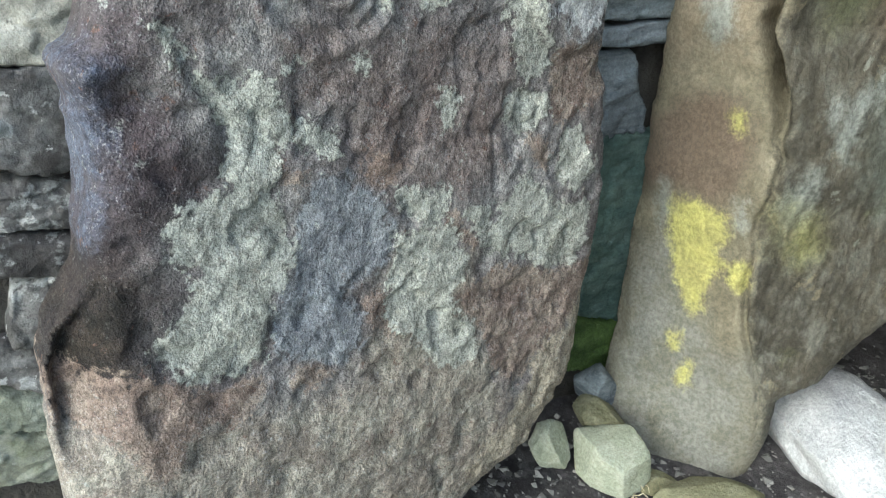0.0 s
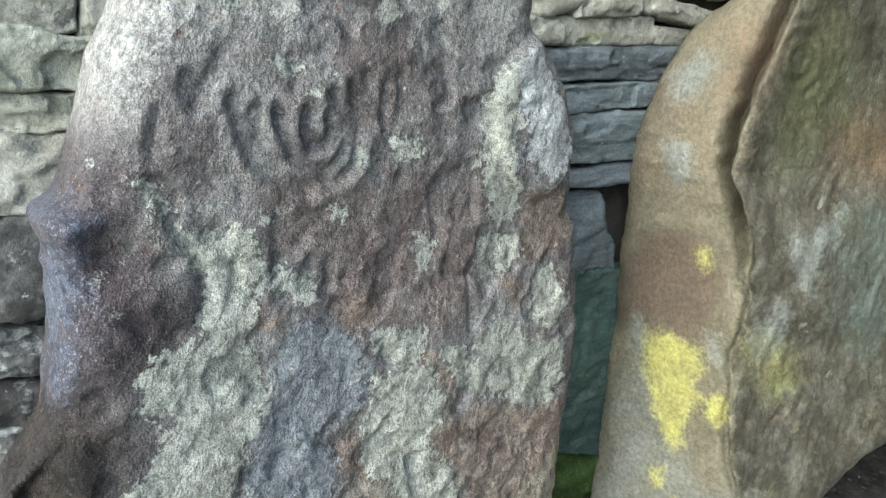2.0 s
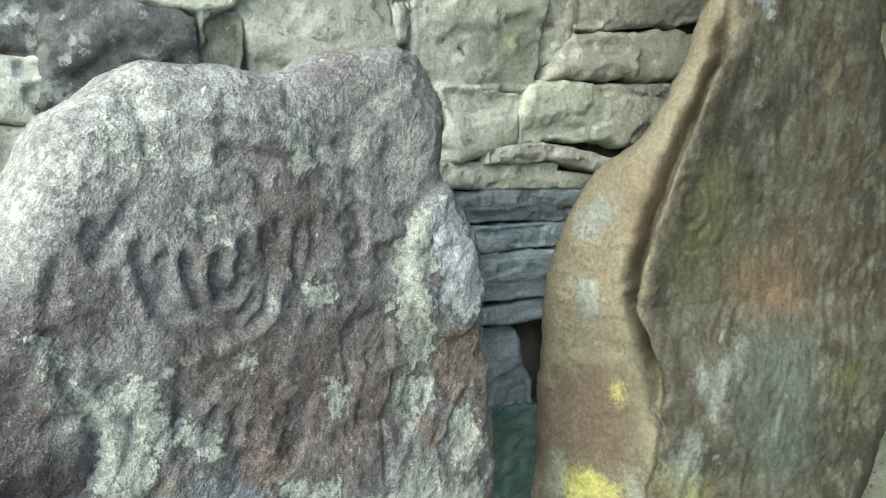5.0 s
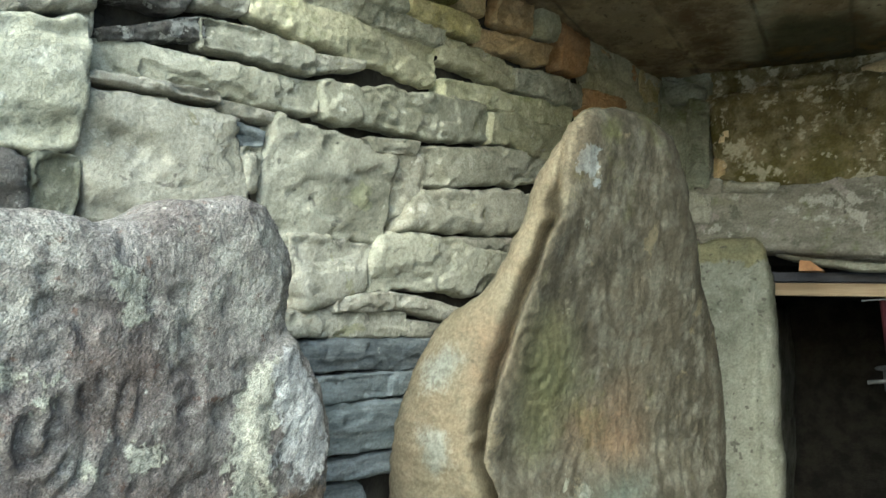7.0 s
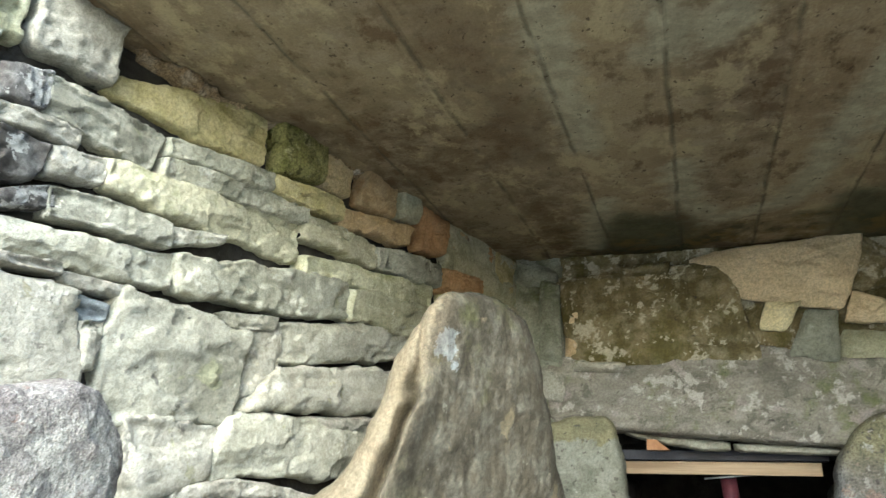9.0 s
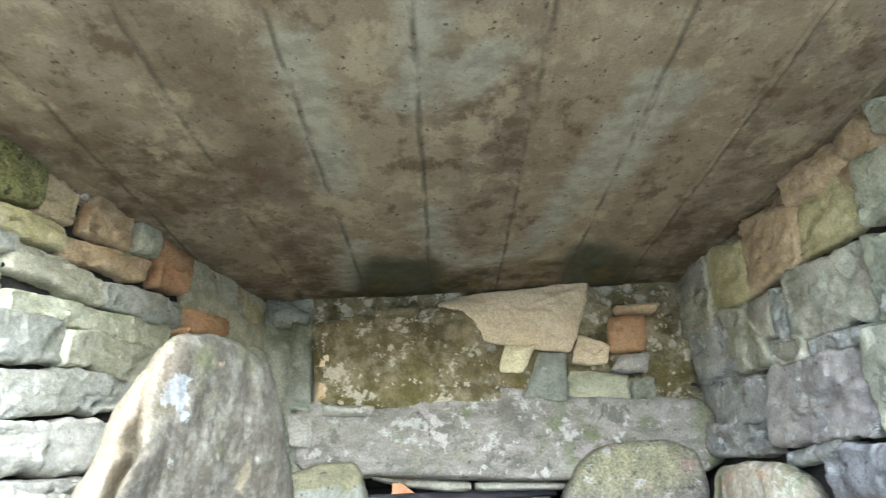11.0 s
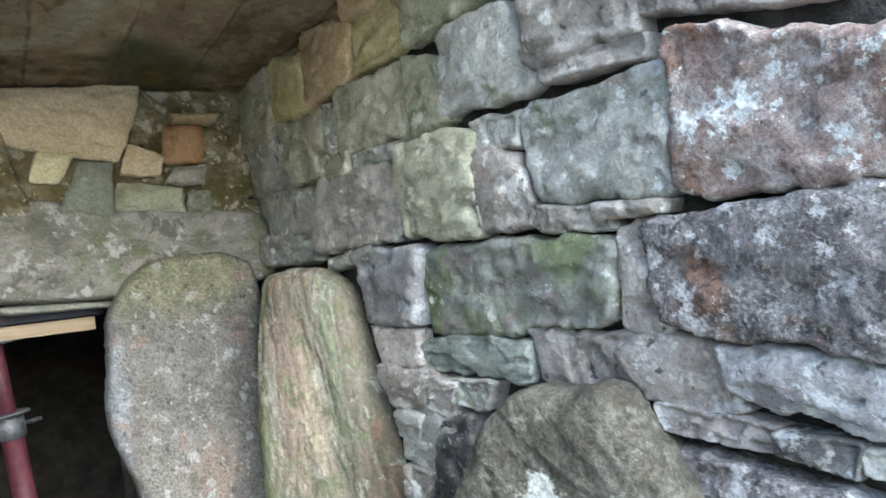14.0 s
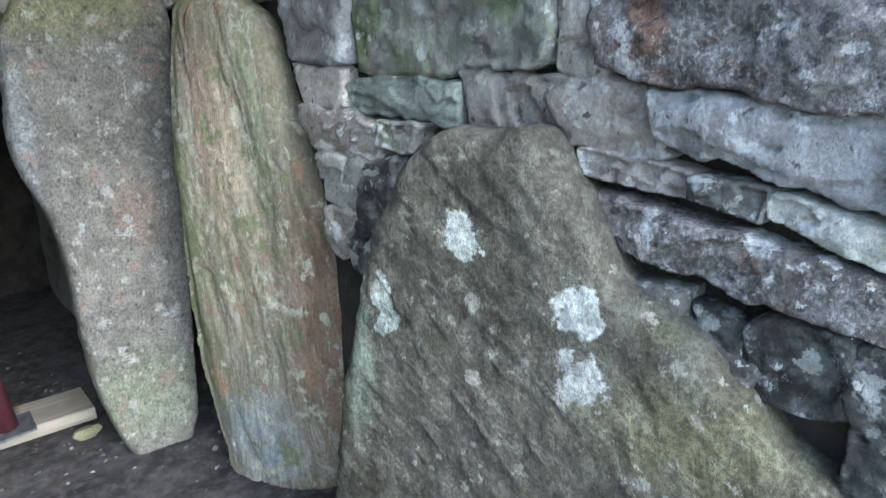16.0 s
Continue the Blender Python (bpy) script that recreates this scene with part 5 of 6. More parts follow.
boulder("loose_stone", (-0.43, 1.035, 0.0), (0.12, 0.06, 0.035), OLIVE, "flat olive stone at the foot of the split stone", 7, 38)
boulder("loose_stone", (-0.545, 1.0, 0.0), (0.06, 0.04, 0.025), OLIVE, "flat brownish stone half sunk in the soil", 9, 20)
boulder("loose_stone", (-0.73, 1.06, 0.075), (0.06, 0.05, 0.05), TONES["b"], "dark blue-grey pebbly stone in the gap", 14, 0)
boulder("loose_stone", (-0.68, 1.01, 0.06), (0.07, 0.05, 0.035), OLIVE, "brownish flat stone in the gap", 15, 10)
boulder("loose_stone", (0.40, 2.47, 0.0), (0.045, 0.03, 0.025), OLIVE, "small rounded stone by the board", 16, 10)
boulder("loose_stone", (-0.02, 2.52, 0.0), (0.07, 0.05, 0.03), TONES["r"], "reddish stone fragment by the board", 18, 5)


def gravel():
    """Chips scattered over the soil."""
    rs = np.random.RandomState(21)
    verts, faces = [], []
    spots = np.concatenate([np.stack([rs.uniform(-0.85, 0.85, 1300), rs.uniform(0.3, 3.4, 1300)], 1), np.stack([rs.uniform(-0.78, -0.15, 1900), rs.uniform(0.72, 1.75, 1900)], 1)])
    heights = ground_height(spots[:, 0], spots[:, 1])
    for (x, y), gz in zip(spots, heights):
        r = 0.003 + 0.011 * rs.rand() ** 3
        dirs = rs.normal(size=(7, 3))
        pts = dirs / np.linalg.norm(dirs, axis=1)[:, None] * r * np.array([1, rs.uniform(0.6, 1), rs.uniform(0.35, 0.7)]) + (x, y, gz + r * 0.25)
        bm = bmesh.new()
        for p in pts:
            bm.verts.new(p)
        bmesh.ops.convex_hull(bm, input=bm.verts[:])
        base = len(verts)
        bm.verts.index_update()
        live = [v for v in bm.verts]
        verts += [tuple(v.co) for v in live]
        faces += [[base + v.index for v in f.verts] for f in bm.faces]
        bm.free()
    me = bpy.data.meshes.new("gravel")
    me.from_pydata(verts, [], faces)
    k = Nodes("gravel_chips")
    geo = k.t.nodes.new("ShaderNodeNewGeometry")
    col = k.mix(geo.outputs["Random Per Island"], (0.07, 0.065, 0.06), (0.30, 0.29, 0.26))
    k.link(k.mix(1.0, col, k.mix(k.noise(k.add("ShaderNodeTexCoord", 3), 260, 3), (0.7, 0.7, 0.7), (1.3, 1.3, 1.3)), "MULTIPLY"), k.bsdf.inputs["Base Color"])
    k.bsdf.inputs["Roughness"].default_value = 0.9
    me.materials.append(k.mat)
    return tagged(new("gravel", me), "loose grey gravel chips on the soil", "gravel", kind="stuff")


gravel()


def dry_grass():
    """A few bleached straws among the stones at the foot of the split stone."""
    rs = np.random.RandomState(31)
    cu = bpy.data.curves.new("dry_grass", "CURVE")
    cu.dimensions, cu.bevel_depth, cu.bevel_resolution = "3D", 0.0009, 1
    for _ in range(16):
        x, y = rs.normal(-0.52, 0.045), rs.normal(0.985, 0.03)
        turn, length = rs.uniform(0, 6.28), rs.uniform(0.03, 0.06)
        sp = cu.splines.new("POLY")
        sp.points.add(5)
        for k in range(6):
            f = k / 5
            sp.points[k].co = (x + math.cos(turn) * length * f, y + math.sin(turn) * length * f, 0.015 + 0.022 * math.sin(f * 2.4) * rs.uniform(0.8, 1.2), 1)
    cu.materials.append(plain("straw", (0.42, 0.36, 0.22), (0.58, 0.52, 0.36), 60, 0.8))
    return tagged(new("dry_grass", cu), "bleached dry grass straws between the stones", "dry grass", kind="stuff")


dry_grass()


def mortar_strip(name, frame_of, u0, u1, label, seed):
    """Crumbling mortar packed between a wall's top and the roof slab."""
    n = 14
    low = [(u0 + (u1 - u0) * k / n, 1.808 + 0.012 * math.sin(k * 2.3 + seed)) for k in range(n + 1)]
    me = stone_mesh(name, low[::-1] + [(u0, 1.85), (u1, 1.85)], 0.10, 0.006, lambda u, v, d: 0.045 * fbm(u, v, 20, 4, seed, 0.65), lambda u, v: -0.022 + 0 * u, 0.02, 2.2, 0.02, 0, seed)
    me.materials.append(rock("crumbling_ochre_mortar", (0.28, 0.20, 0.11), (0.45, 0.35, 0.21), (0.66, 0.63, 0.56), 0.60, spots_at=0.64, rust=(0.34, 0.19, 0.09), rust_at=0.58, contrast=0.5, bumps=1.4))
    ob = new(name, me)
    ob.matrix_world = plane_pose(*frame_of)
    return tagged(ob, label, "mortar", kind="structure")


mortar_strip("mortar_1", RIGHT, -2.30, -0.95, "crumbling ochre and white mortar packed under the roof slab", 5.0)

mortar_strip("mortar_2", LEFT, 0.90, 2.35, "crumbling ochre mortar packed between wall top and roof slab", 8.0)

# ---- the stones of the walls ----
left_stone("y", (0.56, 1.84), (0.70, 1.84), (0.70, 1.735), (0.56, 1.70))
left_stone("g", (0.72, 1.84), (0.86, 1.84), (0.85, 1.735), (0.72, 1.735))
left_stone("w", (0.40, 1.70), (0.56, 1.72), (0.565, 1.61), (0.40, 1.58))
left_stone("g", (0.36, 1.84), (0.54, 1.84), (0.54, 1.73), (0.38, 1.715))
left_stone("w", (0.575, 1.72), (0.67, 1.73), (0.67, 1.685), (0.575, 1.655))
left_stone("Y", (1.918, 1.643), (2.078, 1.661), (2.090, 1.559), (1.930, 1.569))
left_stone("o", (2.100, 1.655), (2.280, 1.655), (2.280, 1.565), (2.100, 1.565))
left_stone("y", (2.302, 1.667), (2.432, 1.649), (2.420, 1.571), (2.290, 1.561))
left_stone("m", (1.918, 1.543), (2.078, 1.561), (2.090, 1.464), (1.930, 1.474))
left_stone("Y", (2.100, 1.555), (2.280, 1.555), (2.280, 1.470), (2.100, 1.470))
left_stone("o", (2.302, 1.567), (2.432, 1.549), (2.420, 1.476), (2.290, 1.466))
left_stone("y", (1.942, 1.472), (2.102, 1.454), (2.090, 1.381), (1.930, 1.371))
left_stone("m", (2.088, 1.448), (2.268, 1.466), (2.280, 1.369), (2.100, 1.379))
left_stone("Y", (2.290, 1.460), (2.420, 1.460), (2.420, 1.375), (2.290, 1.375))
left_stone("y", (1.930, 1.365), (2.090, 1.365), (2.090, 1.270), (1.930, 1.270))
left_stone("o", (2.112, 1.377), (2.292, 1.359), (2.280, 1.276), (2.100, 1.266))
left_stone("m", (2.278, 1.353), (2.408, 1.371), (2.420, 1.264), (2.290, 1.274))
left_stone("w", (0.611, 1.388), (0.850, 1.399), (0.871, 1.227), (0.633, 1.205))
left_stone("g", (0.924, 1.410), (1.207, 1.394), (1.176, 1.217), (0.902, 1.217))
left_stone("w", (0.636, 1.465), (1.010, 1.485), (1.008, 1.432), (0.625, 1.417))
left_stone("g", (0.622, 1.412), (0.817, 1.427), (0.815, 1.409), (0.620, 1.400))
left_stone("w", (1.008, 1.498), (1.470, 1.550), (1.485, 1.468), (1.024, 1.427))
left_stone("g", (0.783, 1.539), (0.986, 1.537), (0.992, 1.498), (0.789, 1.494))
left_stone("d", (0.635, 1.479), (0.784, 1.533), (0.793, 1.502), (0.644, 1.466))
left_stone("y", (0.860, 1.612), (1.323, 1.643), (1.321, 1.561), (0.870, 1.562))
left_stone("g", (0.996, 1.537), (1.117, 1.556), (1.111, 1.538), (0.995, 1.508))
left_stone("g", (0.685, 1.628), (0.806, 1.631), (0.808, 1.603), (0.688, 1.603))
left_stone("d", (0.579, 1.577), (0.768, 1.591), (0.753, 1.531), (0.587, 1.517))
left_stone("g", (0.750, 1.703), (0.967, 1.695), (0.947, 1.626), (0.749, 1.641))
left_stone("w", (0.971, 1.694), (1.215, 1.709), (1.214, 1.675), (0.974, 1.665))
left_stone("w", (0.965, 1.657), (1.339, 1.682), (1.334, 1.646), (0.963, 1.622))
left_stone("g", (0.771, 1.592), (0.864, 1.604), (0.865, 1.565), (0.773, 1.552))
left_stone("Y", (1.219, 1.717), (1.455, 1.733), (1.449, 1.690), (1.217, 1.680))
left_stone("o", (1.461, 1.728), (1.740, 1.758), (1.730, 1.707), (1.457, 1.686))
left_stone("y", (1.340, 1.670), (1.593, 1.672), (1.588, 1.614), (1.336, 1.618))
left_stone("g", (1.598, 1.671), (1.878, 1.691), (1.873, 1.631), (1.596, 1.613))
left_stone("r", (1.884, 1.684), (2.126, 1.708), (2.125, 1.665), (1.873, 1.626))
left_stone("y", (1.327, 1.578), (1.864, 1.624), (1.850, 1.563), (1.330, 1.542))
left_stone("y", (1.481, 1.543), (1.940, 1.568), (1.895, 1.482), (1.495, 1.470))
left_stone("w", (1.285, 1.421), (1.795, 1.498), (1.790, 1.421), (1.287, 1.350))
left_stone("w", (1.214, 1.401), (1.278, 1.412), (1.290, 1.300), (1.212, 1.280))
left_stone("g", (1.139, 1.420), (1.265, 1.429), (1.254, 1.402), (1.159, 1.396))
left_stone("w", (1.296, 1.342), (1.810, 1.394), (1.785, 1.277), (1.192, 1.249))
left_stone("w", (1.171, 1.239), (1.722, 1.217), (1.675, 1.139), (1.139, 1.131))
left_stone("g", (0.965, 1.220), (1.152, 1.212), (1.138, 1.136), (0.989, 1.097))
left_stone("g", (0.865, 1.348), (0.902, 1.360), (0.895, 1.284), (0.872, 1.279))
left_stone("g", (0.821, 1.419), (0.923, 1.418), (0.918, 1.398), (0.833, 1.399))
left_stone("b", (0.853, 1.388), (0.902, 1.383), (0.897, 1.359), (0.860, 1.352))
left_stone("g", (1.380, 1.245), (1.772, 1.269), (1.760, 1.219), (1.438, 1.216))
left_stone("g", (0.590, 1.498), (0.626, 1.500), (0.626, 1.464), (0.596, 1.452))
left_stone("g", (0.572, 1.629), (0.678, 1.673), (0.680, 1.606), (0.577, 1.588))
left_stone("d", (0.680, 1.683), (0.748, 1.702), (0.751, 1.645), (0.686, 1.631))
left_stone("g", (0.596, 1.452), (0.616, 1.449), (0.617, 1.396), (0.605, 1.385))
left_stone("g", (0.947, 1.090), (1.246, 1.091), (1.247, 1.047), (0.947, 1.050))
left_stone("g", (1.065, 1.118), (1.199, 1.126), (1.197, 1.094), (1.059, 1.092))
left_stone("g", (1.199, 1.128), (1.520, 1.083), (1.502, 1.052), (1.199, 1.099))
left_stone("g", (1.249, 1.075), (1.502, 1.049), (1.484, 1.023), (1.247, 1.044))
left_stone("b", (0.977, 1.036), (1.390, 1.042), (1.374, 0.984), (0.977, 0.987))
left_stone("b", (0.978, 0.976), (1.374, 0.981), (1.358, 0.938), (0.978, 0.933))
left_stone("b", (0.978, 0.926), (1.342, 0.925), (1.327, 0.839), (0.979, 0.840))
left_stone("b", (0.991, 0.826), (1.311, 0.830), (1.295, 0.785), (0.992, 0.805))
left_stone("d", (0.369, 1.302), (0.554, 1.278), (0.552, 1.193), (0.363, 1.118))
left_stone("w", (0.340, 1.417), (0.622, 1.476), (0.607, 1.298), (0.336, 1.300))
left_stone("m", (0.556, 1.289), (0.620, 1.292), (0.614, 1.209), (0.554, 1.201))
left_stone("g", (1.364, 1.245), (1.657, 1.259), (1.637, 1.216), (1.383, 1.229))
left_stone("w", (0.168, 1.071), (0.327, 1.070), (0.312, 1.010), (0.156, 1.008))
left_stone("w", (0.155, 1.004), (0.305, 1.003), (0.292, 0.961), (0.147, 0.964))
left_stone("g", (0.146, 0.959), (0.291, 0.955), (0.273, 0.856), (0.130, 0.875))
left_stone("d", (0.127, 0.862), (0.241, 0.853), (0.220, 0.740), (0.106, 0.749))
left_stone("d", (0.101, 0.725), (0.220, 0.717), (0.224, 0.660), (0.090, 0.668))
left_stone("d", (0.088, 0.657), (0.220, 0.637), (0.212, 0.585), (0.080, 0.613))
left_stone("d", (0.117, 0.592), (0.208, 0.580), (0.154, 0.489), (0.099, 0.503))
left_stone("d", (0.030, 0.518), (0.140, 0.489), (0.133, 0.425), (0.017, 0.469))
left_stone("m", (0.015, 0.461), (0.131, 0.416), (0.124, 0.364), (-0.003, 0.393))
left_stone("m", (-0.006, 0.380), (0.133, 0.355), (0.097, 0.275), (-0.025, 0.308))
left_stone("b", (1.052, 0.791), (1.136, 0.782), (1.195, 0.628), (1.071, 0.637))
left_stone("T", (1.072, 0.631), (1.256, 0.613), (1.291, 0.167), (1.059, 0.261))
left_stone("M", (1.031, 0.245), (1.275, 0.162), (1.262, 0.038), (1.026, 0.146))
left_stone("w", (0.211, 1.202), (0.399, 1.216), (0.376, 1.139), (0.202, 1.132))
left_stone("g", (0.202, 1.128), (0.306, 1.135), (0.298, 1.074), (0.195, 1.073))
left_stone("g", (0.313, 1.130), (0.376, 1.139), (0.354, 1.072), (0.307, 1.074))
left_stone("d", (0.221, 1.275), (0.370, 1.300), (0.396, 1.219), (0.212, 1.205))
left_stone("g", (0.461, 1.493), (0.622, 1.529), (0.620, 1.493), (0.464, 1.446))
left_stone("g", (0.458, 1.546), (0.626, 1.593), (0.623, 1.533), (0.461, 1.496))
left_stone("Y", (0.88, 1.775), (1.205, 1.806), (1.200, 1.728), (0.85, 1.727))
left_stone("V", (1.232, 1.80), (1.372, 1.82), (1.362, 1.745), (1.238, 1.735))
left_stone("Y", (1.400, 1.80), (1.492, 1.81), (1.484, 1.758), (1.392, 1.752))
left_stone("o", (1.524, 1.81), (1.655, 1.82), (1.645, 1.765), (1.518, 1.757))
left_stone("y", (1.682, 1.80), (1.752, 1.82), (1.745, 1.775), (1.675, 1.768))
left_stone("r", (1.790, 1.81), (1.925, 1.82), (1.908, 1.725), (1.778, 1.715))
left_stone("o", (1.958, 1.80), (2.078, 1.81), (2.066, 1.730), (1.944, 1.728))
left_stone("r", (2.112, 1.81), (2.235, 1.80), (2.225, 1.725), (2.105, 1.728))
left_stone("Y", (2.268, 1.80), (2.372, 1.80), (2.362, 1.720), (2.258, 1.722))
wall_stone(wall_end, END, "m", (-0.66, 1.84), (-0.36, 1.84), (-0.36, 1.20), (-0.66, 1.20), proud=-0.02)
wall_stone(wall_end, END, "k", (-0.40, 1.80), (0.90, 1.80), (0.90, 1.43), (-0.40, 1.49), proud=-0.040)
end_stone("k", (-0.358, 1.745), (0.122, 1.781), (0.218, 1.473), (-0.329, 1.49))
end_stone("c", (0.03, 1.789), (0.518, 1.832), (0.44, 1.618), (0.178, 1.661))
end_stone("c", (0.235, 1.651), (0.342, 1.645), (0.285, 1.556), (0.212, 1.57))
end_stone("m", (0.343, 1.618), (0.425, 1.613), (0.414, 1.461), (0.279, 1.483))
end_stone("c", (0.467, 1.671), (0.571, 1.633), (0.553, 1.57), (0.442, 1.571))
end_stone("y", (0.436, 1.565), (0.612, 1.537), (0.615, 1.456), (0.419, 1.478))
end_stone("r", (0.568, 1.729), (0.698, 1.728), (0.682, 1.608), (0.567, 1.611))
end_stone("p", (0.59, 1.603), (0.689, 1.604), (0.676, 1.537), (0.56, 1.55))
end_stone("o", (0.59, 1.754), (0.743, 1.758), (0.724, 1.725), (0.599, 1.729))
end_stone("k", (0.503, 1.813), (0.6, 1.78), (0.567, 1.684), (0.469, 1.656))
end_stone("m", (-0.426, 1.761), (-0.359, 1.736), (-0.365, 1.462), (-0.437, 1.491))
end_stone("c", (-0.336, 1.664), (-0.287, 1.651), (-0.303, 1.572), (-0.347, 1.585))
end_stone("o", (-0.357, 1.569), (-0.303, 1.564), (-0.313, 1.497), (-0.355, 1.499))
end_stone("g", (-0.433, 1.479), (-0.355, 1.458), (-0.359, 1.364), (-0.427, 1.375))
end_stone("m", (-0.513, 1.816), (-0.367, 1.781), (-0.383, 1.737), (-0.493, 1.743))
end_stone("k", (-0.186, 1.785), (-0.011, 1.791), (-0.021, 1.746), (-0.16, 1.747))
end_stone("g", (-0.329, 1.493), (-0.163, 1.483), (-0.18, 1.447), (-0.329, 1.456))
end_stone("m", (0.62, 1.522), (0.693, 1.527), (0.682, 1.448), (0.614, 1.449))
right_stone("R", (-0.740, 1.431), (-0.452, 1.340), (-0.469, 1.202), (-0.758, 1.221))
right_stone("L", (-0.824, 1.198), (-0.393, 1.179), (-0.409, 1.001), (-0.808, 1.045))
right_stone("p", (-0.872, 1.197), (-0.819, 1.197), (-0.807, 1.037), (-0.891, 1.047))
right_stone("g", (-1.056, 1.420), (-0.744, 1.400), (-0.766, 1.230), (-1.044, 1.259))
right_stone("m", (-1.423, 1.221), (-0.879, 1.188), (-0.911, 1.062), (-1.412, 1.044))
right_stone("W", (-1.700, 1.245), (-1.398, 1.235), (-1.460, 1.076), (-1.688, 1.085))
right_stone("y", (-1.445, 1.450), (-1.189, 1.421), (-1.188, 1.225), (-1.461, 1.255))
right_stone("p", (-1.195, 1.377), (-1.073, 1.357), (-1.049, 1.221), (-1.197, 1.226))
right_stone("g", (-1.191, 1.436), (-1.057, 1.417), (-1.068, 1.359), (-1.198, 1.378))
right_stone("p", (-1.057, 1.255), (-0.905, 1.233), (-0.872, 1.197), (-1.030, 1.211))
right_stone("p", (-0.904, 1.238), (-0.785, 1.224), (-0.793, 1.207), (-0.909, 1.212))
right_stone("p", (-1.108, 1.055), (-0.745, 1.032), (-0.712, 0.935), (-1.083, 0.966))
right_stone("W", (-0.743, 1.018), (-0.437, 1.001), (-0.446, 0.907), (-0.725, 0.960))
right_stone("t", (-1.457, 1.040), (-1.106, 1.039), (-1.113, 0.965), (-1.449, 0.984))
right_stone("p", (-1.672, 1.072), (-1.464, 1.060), (-1.458, 0.989), (-1.607, 0.978))
right_stone("p", (-1.618, 0.968), (-1.338, 0.963), (-1.359, 0.886), (-1.601, 0.904))
right_stone("w", (-1.348, 0.963), (-1.210, 0.962), (-1.247, 0.911), (-1.349, 0.913))
right_stone("g", (-1.573, 0.893), (-1.472, 0.888), (-1.496, 0.835), (-1.569, 0.831))
right_stone("g", (-1.475, 0.875), (-1.323, 0.898), (-1.427, 0.756), (-1.551, 0.808))
right_stone("y", (-1.380, 1.614), (-1.282, 1.581), (-1.265, 1.450), (-1.389, 1.449))
right_stone("g", (-1.857, 1.255), (-1.611, 1.261), (-1.647, 1.229), (-1.868, 1.220))
right_stone("p", (-0.854, 0.941), (-0.669, 0.928), (-0.677, 0.896), (-0.854, 0.909))
right_stone("d", (-0.666, 0.923), (-0.573, 0.917), (-0.587, 0.880), (-0.666, 0.894))
right_stone("g", (-0.580, 0.913), (-0.399, 0.876), (-0.402, 0.839), (-0.577, 0.881))
right_stone("L", (-0.832, 0.887), (-0.416, 0.833), (-0.422, 0.770), (-0.814, 0.814))
right_stone("p", (-0.438, 0.995), (-0.368, 0.982), (-0.375, 0.901), (-0.446, 0.910))
right_stone("d", (-0.451, 1.329), (-0.360, 1.306), (-0.371, 1.187), (-0.464, 1.204))
right_stone("d", (-0.770, 0.769), (-0.674, 0.775), (-0.681, 0.742), (-0.751, 0.733))
right_stone("d", (-0.669, 0.757), (-0.596, 0.750), (-0.593, 0.685), (-0.655, 0.711))
right_stone("d", (-0.579, 0.769), (-0.470, 0.771), (-0.467, 0.666), (-0.592, 0.662))
right_stone("d", (-0.470, 0.765), (-0.403, 0.779), (-0.388, 0.634), (-0.474, 0.677))
right_stone("d", (-1.408, 0.868), (-1.287, 0.900), (-1.349, 0.738), (-1.456, 0.720))
right_stone("d", (-1.522, 0.734), (-1.417, 0.756), (-1.450, 0.634), (-1.494, 0.638))
right_stone("d", (-0.681, 0.742), (-0.580, 0.711), (-0.597, 0.599), (-0.696, 0.675))
right_stone("d", (-0.467, 0.660), (-0.359, 0.635), (-0.351, 0.561), (-0.473, 0.579))
right_stone("p", (-1.001, 1.664), (-0.790, 1.630), (-0.779, 1.452), (-1.016, 1.479))
right_stone("w", (-1.236, 1.620), (-1.049, 1.601), (-1.013, 1.445), (-1.275, 1.463))
right_stone("y", (-1.349, 1.768), (-1.114, 1.724), (-1.110, 1.628), (-1.367, 1.635))
right_stone("g", (-1.085, 1.764), (-0.814, 1.717), (-0.835, 1.648), (-1.049, 1.648))
right_stone("p", (-0.993, 1.471), (-0.780, 1.448), (-0.784, 1.419), (-0.978, 1.438))
right_stone("o", (-1.396, 1.851), (-1.231, 1.797), (-1.287, 1.751), (-1.403, 1.787))
right_stone("y", (-1.261, 1.801), (-1.081, 1.778), (-1.097, 1.726), (-1.249, 1.770))
right_stone("g", (-0.826, 1.679), (-0.799, 1.664), (-0.798, 1.635), (-0.831, 1.646))
right_stone("o", (-1.453, 1.809), (-1.305, 1.810), (-1.237, 1.746), (-1.372, 1.695))
right_stone("p", (-0.775, 1.489), (-0.519, 1.445), (-0.527, 1.403), (-0.778, 1.468))
right_stone("d", (-0.753, 1.558), (-0.668, 1.544), (-0.681, 1.503), (-0.755, 1.505))
right_stone("g", (-0.661, 1.540), (-0.508, 1.501), (-0.518, 1.451), (-0.666, 1.499))
right_stone("p", (-1.635, 0.990), (-1.411, 0.976), (-1.424, 0.917), (-1.611, 0.933))
right_stone("w", (-1.626, 0.926), (-1.392, 0.919), (-1.435, 0.869), (-1.601, 0.869))
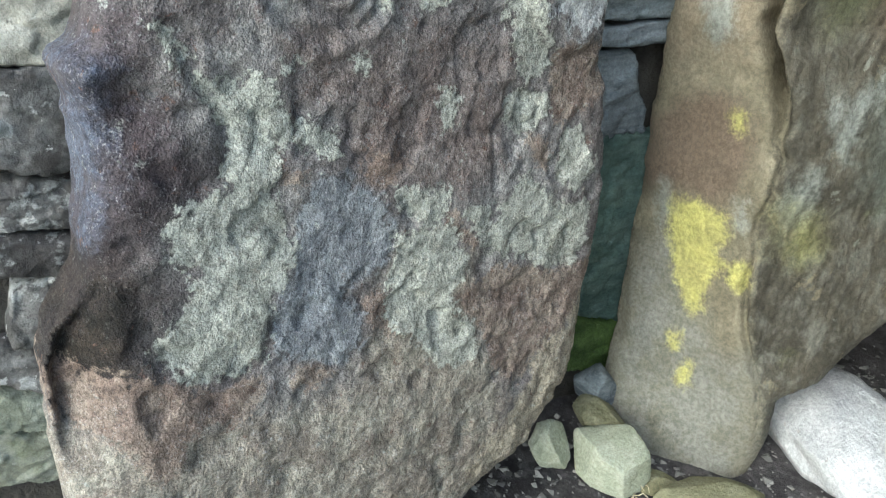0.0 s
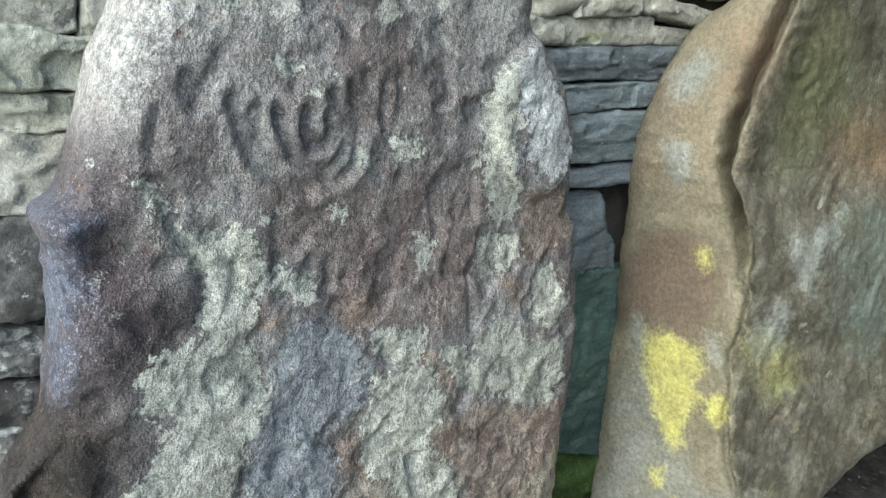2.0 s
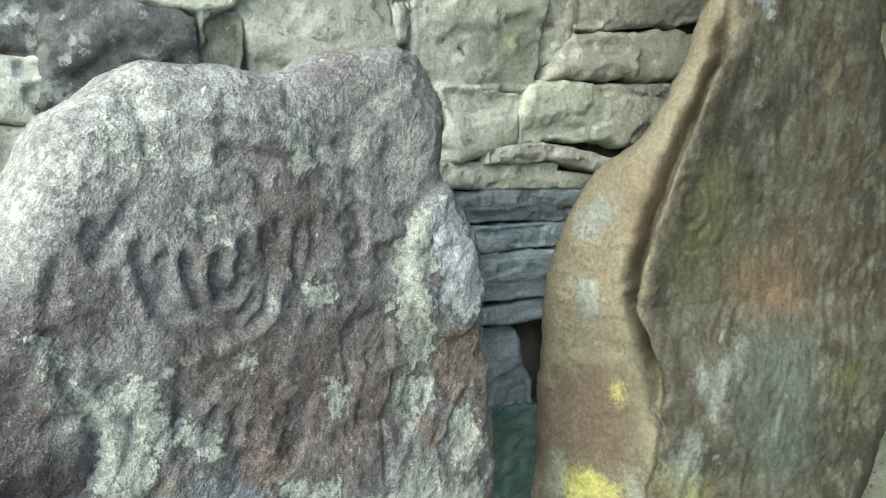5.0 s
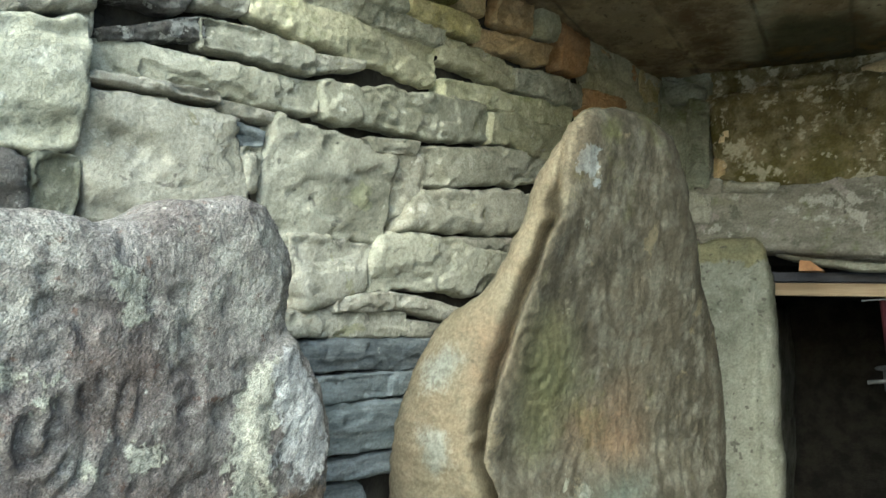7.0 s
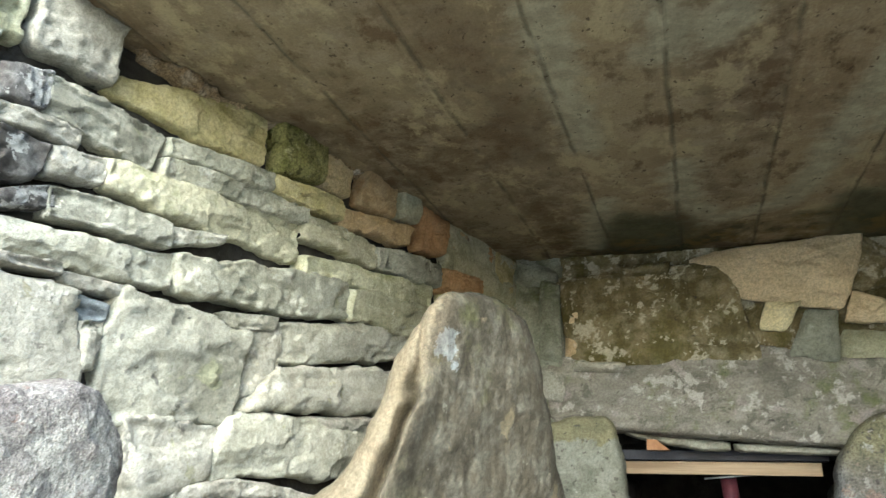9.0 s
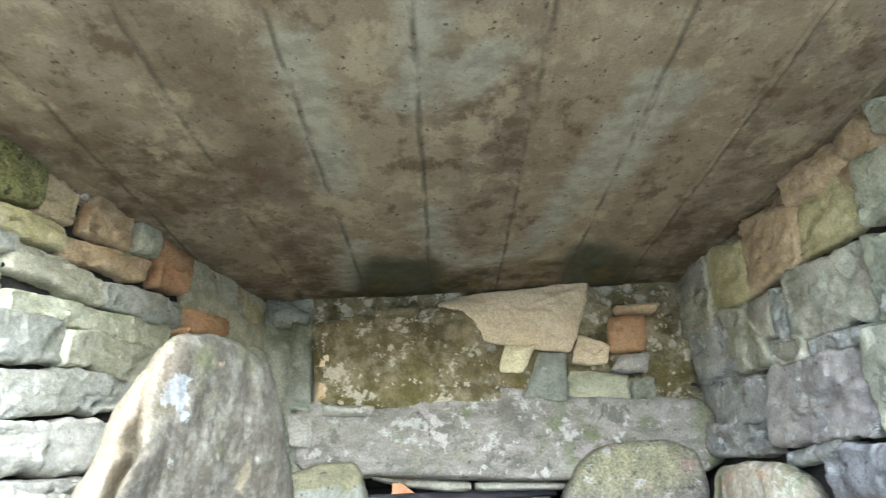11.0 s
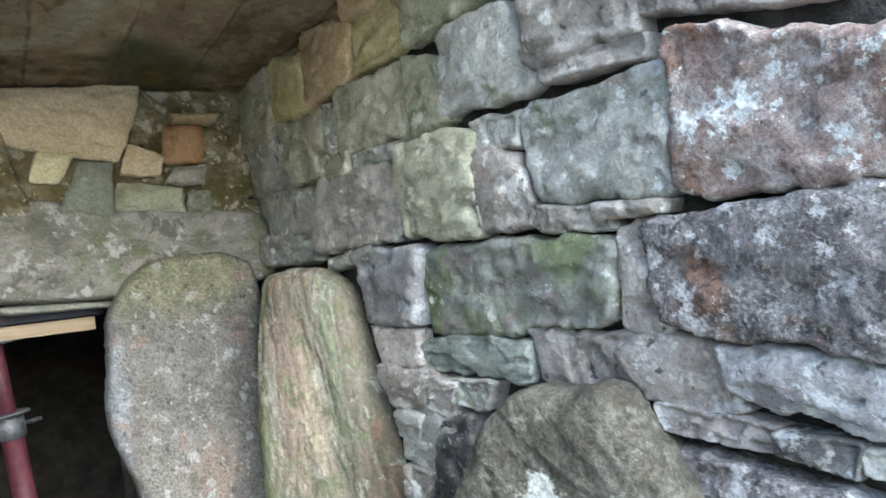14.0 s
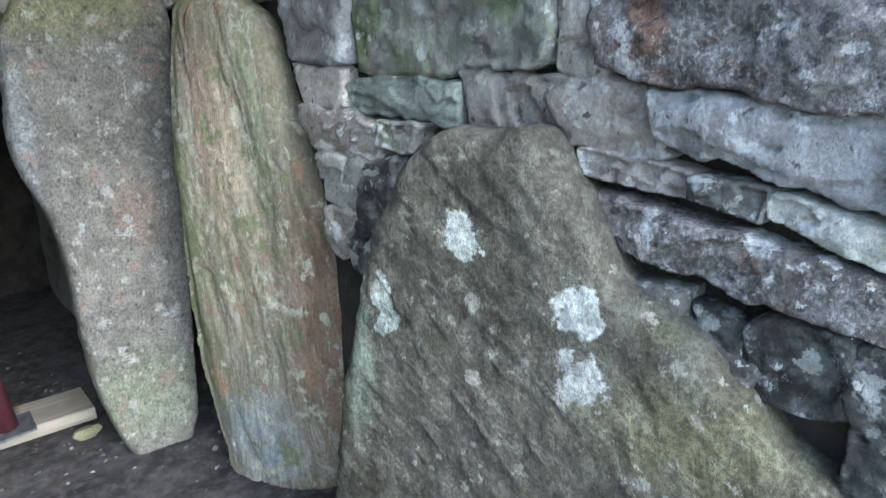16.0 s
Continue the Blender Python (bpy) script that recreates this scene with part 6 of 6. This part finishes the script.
right_stone("g", (-1.590, 0.863), (-1.415, 0.865), (-1.469, 0.770), (-1.573, 0.782))
right_stone("p", (-1.576, 0.769), (-1.459, 0.765), (-1.541, 0.659), (-1.573, 0.679))
right_stone("y", (-2.350, 1.830), (-2.095, 1.823), (-2.117, 1.606), (-2.360, 1.651))
right_stone("Y", (-2.090, 1.830), (-1.847, 1.787), (-1.868, 1.653), (-2.101, 1.658))
right_stone("o", (-1.838, 1.815), (-1.579, 1.767), (-1.611, 1.655), (-1.845, 1.642))
right_stone("Y", (-1.569, 1.804), (-1.374, 1.754), (-1.394, 1.644), (-1.596, 1.656))
right_stone("o", (-1.593, 1.830), (-1.409, 1.830), (-1.362, 1.761), (-1.593, 1.773))
right_stone("y", (-2.076, 1.663), (-1.915, 1.628), (-1.795, 1.469), (-1.985, 1.466))
right_stone("y", (-1.910, 1.645), (-1.784, 1.625), (-1.785, 1.526), (-1.893, 1.505))
right_stone("w", (-1.776, 1.627), (-1.708, 1.614), (-1.731, 1.513), (-1.781, 1.517))
right_stone("y", (-1.693, 1.645), (-1.372, 1.612), (-1.397, 1.472), (-1.724, 1.482))
right_stone("w", (-2.310, 1.639), (-2.054, 1.632), (-1.987, 1.486), (-2.305, 1.492))
right_stone("w", (-1.661, 1.479), (-1.405, 1.459), (-1.417, 1.431), (-1.666, 1.440))
right_stone("p", (-1.835, 1.452), (-1.454, 1.420), (-1.476, 1.265), (-1.889, 1.270))
right_stone("w", (-2.207, 1.478), (-1.848, 1.434), (-1.869, 1.336), (-2.224, 1.349))
right_stone("w", (-2.360, 1.366), (-2.024, 1.339), (-1.912, 1.255), (-2.360, 1.283))
right_stone("y", (-1.800, 1.510), (-1.666, 1.494), (-1.681, 1.441), (-1.806, 1.455))
wall_stone(wall_right, RIGHT, "g", (-2.46, 1.84), (-1.95, 1.84), (-1.95, 1.30), (-2.46, 1.30), proud=-0.022)
wall_stone(wall_left, LEFT, "y", (1.92, 1.84), (2.46, 1.84), (2.46, 1.2), (1.92, 1.2), proud=-0.024)
